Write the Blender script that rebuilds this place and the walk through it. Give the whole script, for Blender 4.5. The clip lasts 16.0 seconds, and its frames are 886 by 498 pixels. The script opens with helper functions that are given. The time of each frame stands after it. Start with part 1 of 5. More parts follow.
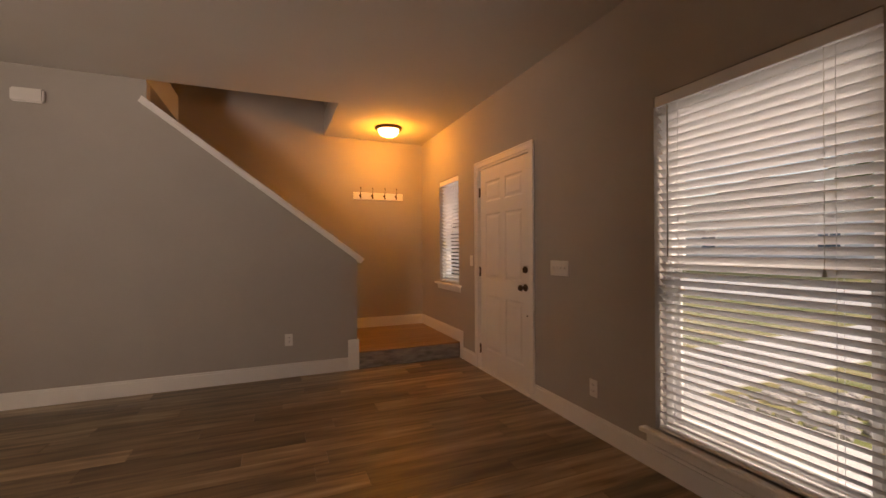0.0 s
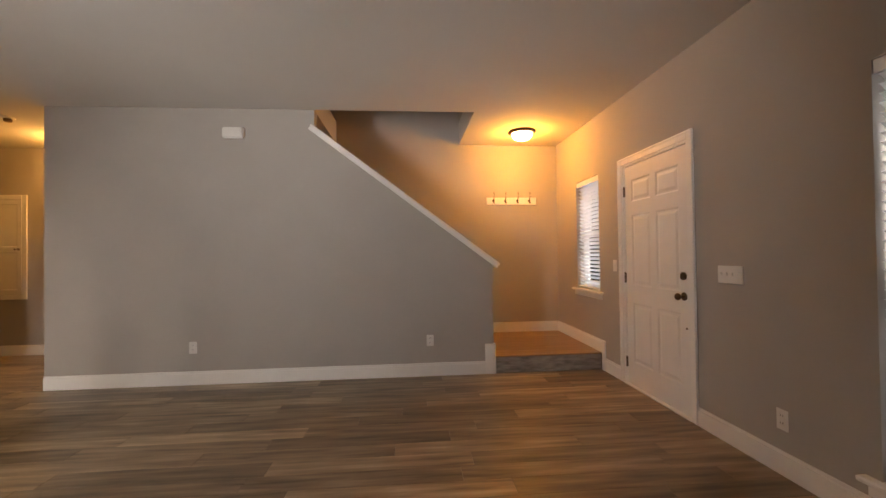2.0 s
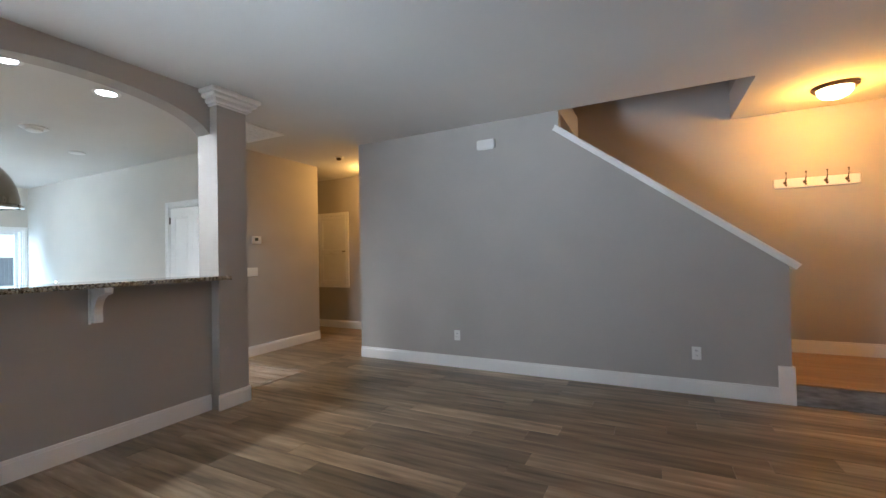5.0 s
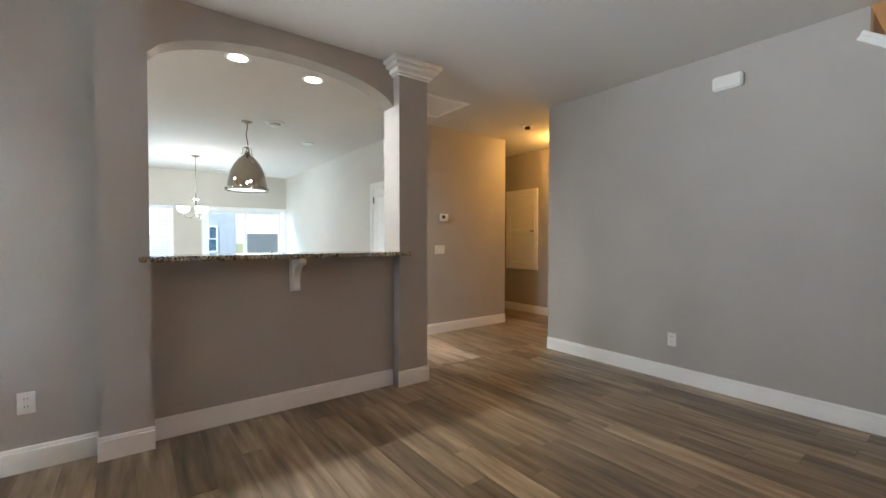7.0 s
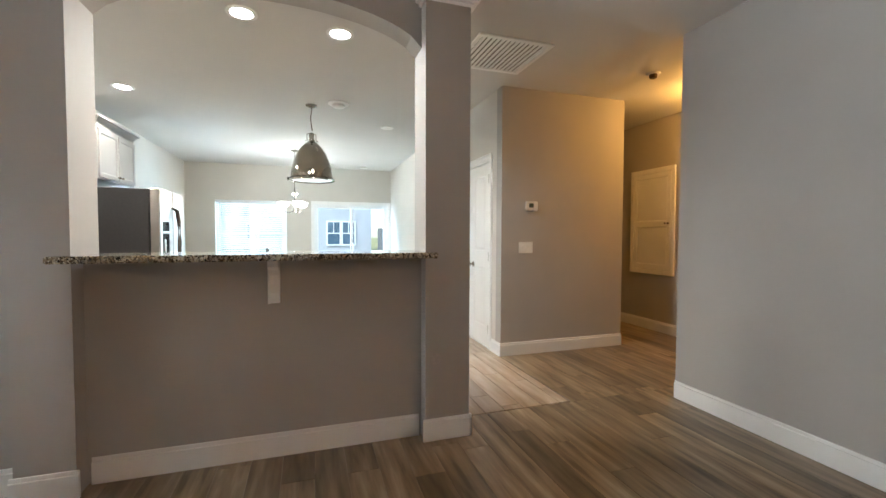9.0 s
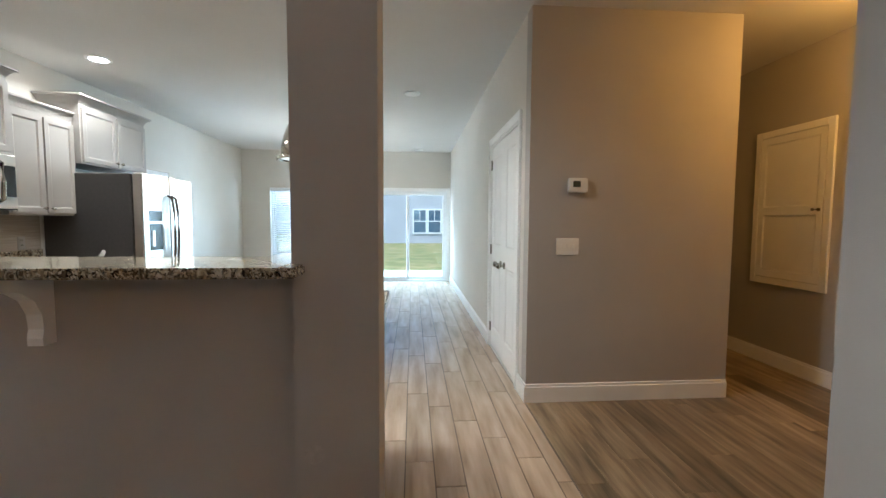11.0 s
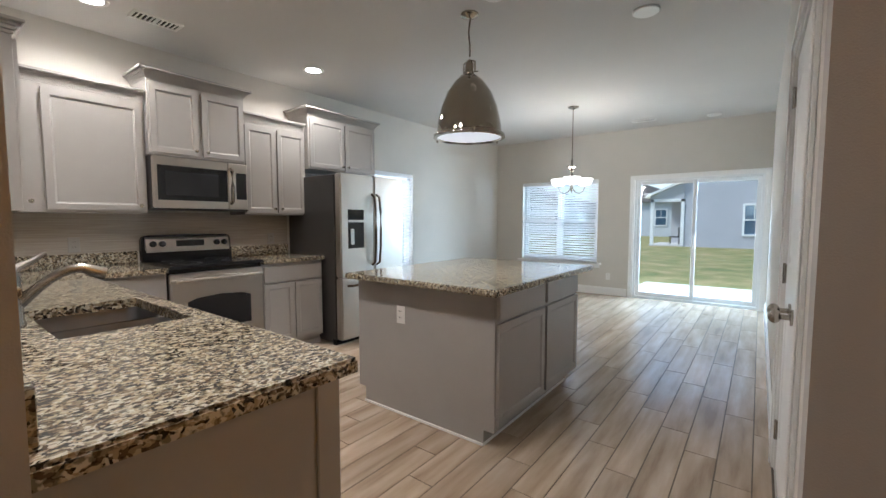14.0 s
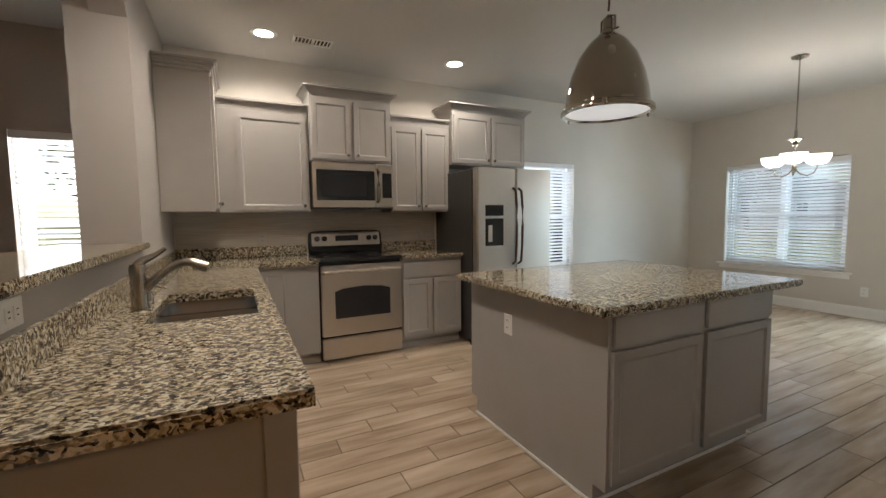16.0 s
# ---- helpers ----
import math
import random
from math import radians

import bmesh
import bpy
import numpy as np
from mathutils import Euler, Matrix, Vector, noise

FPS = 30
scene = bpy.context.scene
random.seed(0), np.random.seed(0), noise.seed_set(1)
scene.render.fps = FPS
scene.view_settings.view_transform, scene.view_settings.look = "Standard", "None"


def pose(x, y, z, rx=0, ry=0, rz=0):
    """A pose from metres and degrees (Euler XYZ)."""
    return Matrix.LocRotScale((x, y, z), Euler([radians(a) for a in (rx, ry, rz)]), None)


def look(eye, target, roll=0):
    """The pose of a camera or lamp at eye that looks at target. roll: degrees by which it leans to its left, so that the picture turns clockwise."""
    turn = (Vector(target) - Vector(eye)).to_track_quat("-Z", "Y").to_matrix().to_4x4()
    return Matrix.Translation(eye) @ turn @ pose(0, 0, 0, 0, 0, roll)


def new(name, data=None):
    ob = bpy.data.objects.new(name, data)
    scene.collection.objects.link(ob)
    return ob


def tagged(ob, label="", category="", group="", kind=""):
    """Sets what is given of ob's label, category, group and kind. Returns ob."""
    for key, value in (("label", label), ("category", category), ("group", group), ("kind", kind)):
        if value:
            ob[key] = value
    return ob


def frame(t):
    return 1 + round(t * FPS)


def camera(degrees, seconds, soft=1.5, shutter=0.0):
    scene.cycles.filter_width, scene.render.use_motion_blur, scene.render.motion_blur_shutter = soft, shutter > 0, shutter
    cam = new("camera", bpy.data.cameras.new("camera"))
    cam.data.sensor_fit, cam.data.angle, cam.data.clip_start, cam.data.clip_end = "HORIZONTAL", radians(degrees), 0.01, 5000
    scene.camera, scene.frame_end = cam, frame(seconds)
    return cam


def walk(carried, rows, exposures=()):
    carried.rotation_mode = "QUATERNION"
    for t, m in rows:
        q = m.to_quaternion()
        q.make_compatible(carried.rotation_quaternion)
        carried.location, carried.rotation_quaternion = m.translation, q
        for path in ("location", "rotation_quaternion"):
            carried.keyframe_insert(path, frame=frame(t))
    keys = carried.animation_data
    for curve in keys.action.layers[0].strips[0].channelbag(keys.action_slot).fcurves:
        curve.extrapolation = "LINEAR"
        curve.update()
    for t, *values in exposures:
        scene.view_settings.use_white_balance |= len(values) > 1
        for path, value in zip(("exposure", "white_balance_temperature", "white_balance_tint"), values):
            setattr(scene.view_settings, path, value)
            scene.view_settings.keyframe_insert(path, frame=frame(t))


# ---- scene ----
cam = camera(94.1, 16.0)
PATH = [
    (0, (0.172, 0.777, 1.254), (0.928, 2.628, 1.252), -0.4),
    (0.5, (0.154, 0.789, 1.254), (0.788, 2.686, 1.258), -0.5),
    (1, (0.128, 0.8, 1.263), (0.619, 2.739, 1.271), -0.6),
    (1.5, (0.099, 0.813, 1.26), (0.433, 2.784, 1.277), -0.7),
    (2, (0.085, 0.814, 1.256), (0.251, 2.807, 1.283), -0.8),
    (2.5, (0.065, 0.806, 1.255), (0.069, 2.805, 1.29), -0.9),
    (3, (0.051, 0.812, 1.254), (-0.112, 2.805, 1.296), -0.9),
    (3.5, (0.017, 0.805, 1.273), (-0.314, 2.777, 1.316), -1.1),
    (4, (-0.006, 0.802, 1.277), (-0.521, 2.734, 1.323), -1.1),
    (4.5, (-0.019, 0.8, 1.28), (-0.731, 2.668, 1.323), -1.2),
    (5, (-0.035, 0.798, 1.28), (-0.939, 2.582, 1.314), -1.2),
    (7.5, (-0.495, 1.544, 1.242), (-2.203, 2.582, 1.191), -0.2),
    (8, (-0.651, 1.821, 1.247), (-2.438, 2.719, 1.199), -0.6),
    (8.5, (-0.805, 2.124, 1.248), (-2.659, 2.873, 1.194), -0.2),
    (11, (-1.977, 3.482, 1.291), (-3.967, 3.629, 1.159), 0.3),
    (11.5, (-2.258, 3.691, 1.291), (-4.254, 3.675, 1.162), 0.4),
    (12, (-2.536, 3.876, 1.293), (-4.518, 3.647, 1.163), 0.3),
    (12.5, (-2.775, 3.999, 1.29), (-4.708, 3.499, 1.171), 0.4),
    (13, (-3.043, 4.08, 1.285), (-4.895, 3.333, 1.171), -0.2),
    (13.5, (-3.289, 4.144, 1.286), (-5.023, 3.154, 1.166), -0.1),
    (14, (-3.532, 4.182, 1.272), (-5.115, 2.967, 1.135), -0.0),
    (14.5, (-3.758, 4.145, 1.26), (-5.189, 2.755, 1.116), -0.2),
    (15, (-3.902, 4.153, 1.258), (-5.148, 2.595, 1.114), -0.4),
    (15.5, (-4.017, 4.234, 1.281), (-5.088, 2.552, 1.126), -0.4),
    (16, (-4.097, 4.251, 1.279), (-4.993, 2.47, 1.122), -0.6),
]
EXPOSURES = [(0.0, 0.72, 8500, 27), (1.5, 1.22, 7500, 22), (2.5, 1.65, 5850, 8), (3.5, 1.82, 5050, 2), (5.2, 1.58, 5050, 5), (8.0, 1.85, 5650, 4),
             (11.0, 1.4, 5400, 4), (13.0, 1.08, 5550, 7), (14.0, 0.87, 5700, 10), (15.0, 0.56, 6050, 10), (16.0, 0.45, 6400, 11)]
walk(cam, [(t, look(eye, target, roll)) for t, eye, target, roll in PATH], EXPOSURES)

# ---- world, sun and lamps ----
world = bpy.data.worlds.new("sky")
scene.world = world
world.use_nodes = True
wn = world.node_tree.nodes
sky = wn.new("ShaderNodeTexSky")
sky.sky_type, sky.sun_disc, sky.sun_elevation, sky.sun_rotation = "NISHITA", False, radians(50), radians(200)
wn["Background"].inputs["Strength"].default_value = 0.13
world.node_tree.links.new(sky.outputs[0], wn["Background"].inputs[0])


def lamp(name, kind, m, power, colour, **options):
    data = bpy.data.lights.new(name, kind)
    data.energy, data.color = power, colour
    for key, value in options.items():
        if key == "size": data.size = value
        if key == "size_y": data.shape = "RECTANGLE"; data.size_y = value
        if key == "radius": data.shadow_soft_size = value
        if key == "angle": data.angle = value
        if key == "spot": data.spot_size = value; data.spot_blend = 0.6
    ob = new(name, data)
    ob.matrix_basis = m
    return ob


lamp("sun", "SUN", look((0, 0, 20), (-5, 9, 8)), 2.6, (1, 0.95, 0.88), angle=radians(10))
DAY = (0.80, 0.91, 1.0)
ROOM = (0.95, 0.91, 0.85)
COOL = (1.0, 0.89, 0.76)
# daylight of the sky at the openings
lamp("sky_slider", "AREA", look((-12.5, 5.75, 1.5), (-7.2, 2.0, 1.2)), 240, (0.66, 0.87, 1.0), size=1.5, size_y=1.9)
lamp("sky_patio", "AREA", look((-12.3, 3.4, 3.0), (-8.4, 3.3, 0.0)), 190, (0.62, 0.84, 1.0), size=1.7, size_y=1.0)
lamp("sky_rear", "AREA", look((-12.3, -0.95, 1.5), (-7.5, 4.2, 1.3)), 120, (0.92, 0.95, 1.0), size=0.9, size_y=1.8)
lamp("sky_front", "AREA", look((3.1, 2.0, 2.8), (0.0, 2.2, 0.2)), 40, ROOM, size=1.2, size_y=1.2)
lamp("sky_side", "AREA", look((-3.45, -0.95, 1.1), (-1.0, 4.0, 1.25)), 235, ROOM, size=1.0, size_y=1.6)
lamp("sky_dining", "AREA", look((-7.35, -0.55, 1.2), (-8.0, 3.0, 1.25)), 45, (0.8, 0.9, 1.0), size=1.2, size_y=1.8)
lamp("sky_entry", "AREA", look((2.75, 5.5, 1.45), (0, 5.5, 1.45)), 7, (0.7, 0.86, 1.0), size=0.9, size_y=1.7)
lamp("entry_bulb", "POINT", pose(1.49, 5.76, 2.58), 16, (1.0, 0.37, 0.02), radius=0.09)
lamp("hall_bulb", "POINT", pose(-4.1, 6.3, 2.58), 13, (1.0, 0.46, 0.09), radius=0.08)
CANS = [(-4.37, 0.56), (-6.07, 0.62), (-4.13, 2.0), (-4.22, 2.66)]
for x, y in CANS: lamp("can_bulb", "SPOT", pose(x, y, 2.735), 38, COOL, radius=0.06, spot=radians(160))
lamp("pendant_bulb", "SPOT", pose(-6.09, 2.46, 1.86), 14, COOL, radius=0.15, spot=radians(140))
lamp("chandelier_bulb", "POINT", pose(-8.94, 2.18, 1.95), 22, (1.0, 0.85, 0.66), radius=0.08)


# ---- materials ----
def material(name, colour, rough=0.5, metal=0.0, vary=0.06, scale=3.0, bump=0.0, bscale=200.0, stretch=(1, 1, 1), coat=0.0, ramp=None, random_ramp=None):
    m = bpy.data.materials.new(name)
    m.use_nodes = True
    nt = m.node_tree
    n, l = nt.nodes, nt.links
    b = n["Principled BSDF"]
    b.inputs["Roughness"].default_value, b.inputs["Metallic"].default_value = rough, metal
    b.inputs["Coat Weight"].default_value = coat
    co = n.new("ShaderNodeTexCoord")
    mp = n.new("ShaderNodeMapping")
    mp.inputs["Scale"].default_value = stretch
    l.new(co.outputs["Object"], mp.inputs["Vector"])
    vec = mp.outputs["Vector"]
    if random_ramp:
        info = n.new("ShaderNodeObjectInfo")
        add = n.new("ShaderNodeVectorMath"); add.operation = "MULTIPLY_ADD"
        comb = n.new("ShaderNodeCombineXYZ")
        for k in range(3): l.new(info.outputs["Random"], comb.inputs[k])
        add.inputs[1].default_value = (37, 53, 71)
        l.new(comb.outputs[0], add.inputs[0]); l.new(vec, add.inputs[2])
        vec = add.outputs[0]
    nz = n.new("ShaderNodeTexNoise")
    nz.inputs["Scale"].default_value, nz.inputs["Detail"].default_value = scale, 6
    l.new(vec, nz.inputs["Vector"])
    cr = n.new("ShaderNodeValToRGB")
    stops = ramp or [(0.3, [c * (1 - vary) for c in colour]), (0.7, [min(1, c * (1 + vary)) for c in colour])]
    while len(cr.color_ramp.elements) < len(stops): cr.color_ramp.elements.new(0.5)
    for e, (p, c) in zip(cr.color_ramp.elements, stops): e.position, e.color = p, (*c, 1)
    l.new(nz.outputs["Fac"], cr.inputs["Fac"])
    out = cr.outputs["Color"]
    if random_ramp:
        rr = n.new("ShaderNodeValToRGB")
        while len(rr.color_ramp.elements) < len(random_ramp): rr.color_ramp.elements.new(0.5)
        for e, (p, c) in zip(rr.color_ramp.elements, random_ramp): e.position, e.color = p, (*c, 1)
        l.new(info.outputs["Random"], rr.inputs["Fac"])
        mix = n.new("ShaderNodeMix"); mix.data_type, mix.blend_type = "RGBA", "MULTIPLY"
        mix.inputs["Factor"].default_value = 1.0
        l.new(out, mix.inputs["A"]); l.new(rr.outputs["Color"], mix.inputs["B"])
        out = mix.outputs["Result"]
    l.new(out, b.inputs["Base Color"])
    # wear in the gloss
    rg = n.new("ShaderNodeMapRange")
    rg.inputs["To Min"].default_value, rg.inputs["To Max"].default_value = max(0.02, rough * 0.9), min(1, rough * 1.12)
    l.new(nz.outputs["Fac"], rg.inputs["Value"]); l.new(rg.outputs[0], b.inputs["Roughness"])
    if bump:
        bz = n.new("ShaderNodeTexNoise"); bz.inputs["Scale"].default_value, bz.inputs["Detail"].default_value = bscale, 3
        l.new(vec, bz.inputs["Vector"])
        bp = n.new("ShaderNodeBump"); bp.inputs["Strength"].default_value, bp.inputs["Distance"].default_value = bump, 0.003
        l.new(bz.outputs["Fac"], bp.inputs["Height"]); l.new(bp.outputs[0], b.inputs["Normal"])
    return m


def glowing(name, colour, strength):
    m = bpy.data.materials.new(name)
    m.use_nodes = True
    b = m.node_tree.nodes["Principled BSDF"]
    b.inputs["Base Color"].default_value = (0.85, 0.85, 0.82, 1)
    b.inputs["Emission Color"].default_value, b.inputs["Emission Strength"].default_value = (*colour, 1), strength
    return m


def granite():
    m = bpy.data.materials.new("granite")
    m.use_nodes = True
    nt = m.node_tree
    n, l = nt.nodes, nt.links
    b = n["Principled BSDF"]
    b.inputs["Roughness"].default_value = 0.07
    co = n.new("ShaderNodeTexCoord")
    mp = n.new("ShaderNodeMapping"); mp.inputs["Rotation"].default_value, mp.inputs["Scale"].default_value = (0, 0, 0.5), (1.0, 1.4, 1.1)
    l.new(co.outputs["Object"], mp.inputs["Vector"])
    warp = n.new("ShaderNodeTexNoise"); warp.inputs["Scale"].default_value = 30
    l.new(mp.outputs[0], warp.inputs["Vector"])
    va = n.new("ShaderNodeVectorMath"); va.operation = "MULTIPLY_ADD"; va.inputs[1].default_value = (0.05, 0.05, 0.05)
    l.new(warp.outputs["Color"], va.inputs[0]); l.new(mp.outputs[0], va.inputs[2])
    v = n.new("ShaderNodeTexVoronoi"); v.inputs["Scale"].default_value = 98
    l.new(va.outputs[0], v.inputs["Vector"])
    sep = n.new("ShaderNodeSeparateColor"); l.new(v.outputs["Color"], sep.inputs[0])
    cr = n.new("ShaderNodeValToRGB")
    cr.color_ramp.interpolation = "CONSTANT"
    stops = [(0, (0.02, 0.016, 0.013)), (0.12, (0.11, 0.08, 0.052)), (0.29, (0.27, 0.215, 0.145)), (0.44, (0.50, 0.43, 0.30)), (0.62, (0.62, 0.57, 0.45)), (0.87, (0.40, 0.32, 0.21))]
    while len(cr.color_ramp.elements) < len(stops): cr.color_ramp.elements.new(0.5)
    for e, (p, c) in zip(cr.color_ramp.elements, stops): e.position, e.color = p, (*c, 1)
    l.new(sep.outputs[0], cr.inputs[0])
    nz = n.new("ShaderNodeTexNoise"); nz.inputs["Scale"].default_value, nz.inputs["Detail"].default_value = 60, 5
    l.new(mp.outputs[0], nz.inputs["Vector"])
    r2 = n.new("ShaderNodeValToRGB"); r2.color_ramp.elements[0].position, r2.color_ramp.elements[1].position = 0.40, 0.50
    r2.color_ramp.elements[0].color, r2.color_ramp.elements[1].color = (0.08, 0.065, 0.05, 1), (1, 1, 1, 1)
    l.new(nz.outputs["Fac"], r2.inputs[0])
    mix = n.new("ShaderNodeMix"); mix.data_type, mix.blend_type = "RGBA", "MULTIPLY"; mix.inputs["Factor"].default_value = 0.7
    l.new(cr.outputs[0], mix.inputs["A"]); l.new(r2.outputs[0], mix.inputs["B"])
    l.new(mix.outputs["Result"], b.inputs["Base Color"])
    return m


def clear_glass():
    m = bpy.data.materials.new("window_glass")
    m.use_nodes = True
    n, l = m.node_tree.nodes, m.node_tree.links
    tr, gl, fr, mx = (n.new("ShaderNode" + k) for k in ("BsdfTransparent", "BsdfGlossy", "Fresnel", "MixShader"))
    tr.inputs[0].default_value = (0.96, 0.98, 0.97, 1)
    gl.inputs["Roughness"].default_value = 0.02
    l.new(fr.outputs[0], mx.inputs[0]); l.new(tr.outputs[0], mx.inputs[1]); l.new(gl.outputs[0], mx.inputs[2])
    l.new(mx.outputs[0], n["Material Output"].inputs["Surface"])
    return m


PAINT = material("wall_paint", (0.43, 0.402, 0.372), 0.75, vary=0.035, scale=2.2, bump=0.3, bscale=220)
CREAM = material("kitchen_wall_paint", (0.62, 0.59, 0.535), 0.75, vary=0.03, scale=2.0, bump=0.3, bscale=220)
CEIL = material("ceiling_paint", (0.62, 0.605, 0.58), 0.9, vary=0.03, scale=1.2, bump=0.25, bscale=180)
TRIM = material("trim_paint", (0.86, 0.85, 0.83), 0.35, vary=0.02, scale=6)
DOORW = material("door_paint", (0.84, 0.83, 0.81), 0.38, vary=0.025, scale=4, bump=0.05, bscale=90)
CABINET = material("cabinet_paint", (0.37, 0.35, 0.325), 0.38, vary=0.03, scale=5, bump=0.03, bscale=120)
GRAN = granite()
GLASS = clear_glass()
PLANK = material("wood_plank", (0.3, 0.2, 0.12), 0.33, scale=4.5, stretch=(0.42, 4.0, 4.0), bump=0.10, bscale=20,
                 ramp=[(0.32, (0.115, 0.082, 0.05)), (0.45, (0.225, 0.168, 0.106)), (0.56, (0.295, 0.225, 0.146)), (0.70, (0.42, 0.335, 0.232))],
                 random_ramp=[(0, (0.48, 0.46, 0.43)), (0.3, (0.78, 0.75, 0.71)), (0.7, (0.98, 0.95, 0.91)), (1, (1.38, 1.33, 1.25))])
OAK = material("oak_plank", (0.5, 0.3, 0.14), 0.35, scale=6, stretch=(0.4, 6, 6), bump=0.1, bscale=24,
               ramp=[(0.3, (0.24, 0.14, 0.065)), (0.7, (0.40, 0.26, 0.135))], random_ramp=[(0, (0.85, 0.85, 0.85)), (1, (1.1, 1.08, 1.05))])
TILE = material("wood_look_tile", (0.5, 0.4, 0.3), 0.22, scale=4.5, stretch=(0.4, 3.0, 3.0), bump=0.05, bscale=30,
                ramp=[(0.32, (0.34, 0.255, 0.18)), (0.45, (0.44, 0.345, 0.25)), (0.58, (0.51, 0.405, 0.305)), (0.72, (0.585, 0.48, 0.375))],
                random_ramp=[(0, (0.87, 0.855, 0.84)), (0.5, (0.96, 0.94, 0.92)), (1, (1.06, 1.045, 1.02))])
GROUT = material("grout", (0.13, 0.105, 0.08), 0.9, vary=0.12, scale=30)
JOINT = material("plank_joint", (0.07, 0.05, 0.035), 0.8, vary=0.15, scale=20)
STEEL = material("stainless_steel", (0.60, 0.56, 0.51), 0.30, 1.0, vary=0.015, scale=1.5)
SINKST = material("sink_steel", (0.17, 0.17, 0.172), 0.42, 0.6, vary=0.06, scale=9)
CHROME = material("polished_nickel", (0.42, 0.38, 0.32), 0.06, 1.0, vary=0.03, scale=8)
NICKEL = material("brushed_nickel", (0.42, 0.385, 0.34), 0.26, 1.0, vary=0.05, scale=12)
BRONZE = material("aged_bronze", (0.12, 0.08, 0.05), 0.35, 0.9, vary=0.15, scale=25)
BLACK = material("black_enamel", (0.012, 0.012, 0.013), 0.12, vary=0.1, scale=8)
DARKGL = material("smoked_glass", (0.02, 0.02, 0.022), 0.06, vary=0.1, scale=5)
CHARC = material("charcoal_steel", (0.035, 0.032, 0.03), 0.45, vary=0.12, scale=40, bump=0.1, bscale=500)
PLASTIC = material("white_plastic", (0.80, 0.79, 0.76), 0.4, vary=0.02, scale=9)
SLATM = material("blind_slat", (0.80, 0.81, 0.82), 0.45, vary=0.02, scale=9)
VINYL = material("vinyl_frame", (0.82, 0.83, 0.83), 0.4, vary=0.02, scale=6)
SPLASH = material("linear_backsplash", (0.42, 0.375, 0.315), 0.24, vary=0.16, scale=11, stretch=(0.35, 1, 16), bump=0.08, bscale=60)
STONE = material("grey_stone_riser", (0.30, 0.28, 0.26), 0.6, vary=0.4, scale=14, stretch=(0.6, 1, 2.2), bump=0.3, bscale=40)
GREYPL = material("grey_plastic", (0.36, 0.34, 0.31), 0.4, vary=0.03, scale=9)
SCREEN = material("display", (0.05, 0.06, 0.05), 0.15, vary=0.1, scale=30)
SMUDGE = material("wall_stain", (0.45, 0.42, 0.39), 0.8, vary=0.1, scale=40)
BULB = glowing("warm_glass_glow", (1.0, 0.62, 0.25), 9)
CANGLOW = glowing("can_glow", (1, 0.95, 0.88), 14)
PENDGLOW = glowing("pendant_glow", (0.97, 0.98, 1.0), 0.32)
BOWLGLOW = glowing("bowl_glow", (1, 0.96, 0.9), 2.6)


# ---- building blocks ----
def box(bm, x0, y0, z0, x1, y1, z1, bevel=0.0, segments=1):
    r = bmesh.ops.create_cube(bm, size=1)
    vs = r["verts"]
    for v in vs:
        v.co = Vector(((x0 + x1) / 2 + v.co.x * (x1 - x0), (y0 + y1) / 2 + v.co.y * (y1 - y0), (z0 + z1) / 2 + v.co.z * (z1 - z0)))
    if bevel:
        bmesh.ops.bevel(bm, geom=list({e for v in vs for e in v.link_edges}), offset=bevel, segments=segments, affect="EDGES")
    return bm


def B(*a, **k):
    return box(bmesh.new(), *a, **k)


def cyl(bm, p0, p1, r0, r1=None, n=20):
    p0, p1 = Vector(p0), Vector(p1)
    d = p1 - p0
    m = Matrix.Translation((p0 + p1) / 2) @ d.to_track_quat("Z", "Y").to_matrix().to_4x4()
    bmesh.ops.create_cone(bm, cap_ends=True, segments=n, radius1=r0, radius2=r0 if r1 is None else r1, depth=d.length, matrix=m)
    return bm


def turned(bm, profile, centre, n=40):
    """A surface of revolution about a vertical axis: profile of (radius, height)."""
    rings = []
    for r, z in profile:
        rings.append([bm.verts.new((centre[0] + max(r, 1e-4) * math.cos(2 * math.pi * k / n), centre[1] + max(r, 1e-4) * math.sin(2 * math.pi * k / n), centre[2] + z)) for k in range(n)])
    for a, b in zip(rings, rings[1:]):
        for k in range(n): bm.faces.new((a[k], a[(k + 1) % n], b[(k + 1) % n], b[k]))
    return bm


def tube(bm, points, r, n=10):
    """A pipe along points; r is one radius or one for each point."""
    pts = [Vector(p) for p in points]
    rs = r if isinstance(r, (list, tuple)) else [r] * len(pts)
    rings = []
    for i, p in enumerate(pts):
        d = (pts[min(i + 1, len(pts) - 1)] - pts[max(i - 1, 0)]).normalized()
        q = d.to_track_quat("Z", "Y")
        rings.append([bm.verts.new(p + q @ Vector((rs[i] * math.cos(2 * math.pi * k / n), rs[i] * math.sin(2 * math.pi * k / n), 0))) for k in range(n)])
    for a, b in zip(rings, rings[1:]):
        for k in range(n): bm.faces.new((a[k], a[(k + 1) % n], b[(k + 1) % n], b[k]))
    bm.faces.new(rings[0][::-1]); bm.faces.new(rings[-1])
    return bm


def finish(bm, mat, name, smooth=False):
    bmesh.ops.recalc_face_normals(bm, faces=bm.faces[:])
    me = bpy.data.meshes.new(name)
    bm.to_mesh(me)
    bm.free()
    me.materials.append(mat)
    if smooth:
        me.shade_smooth()
        me.set_sharp_from_angle(angle=radians(38))
    return me


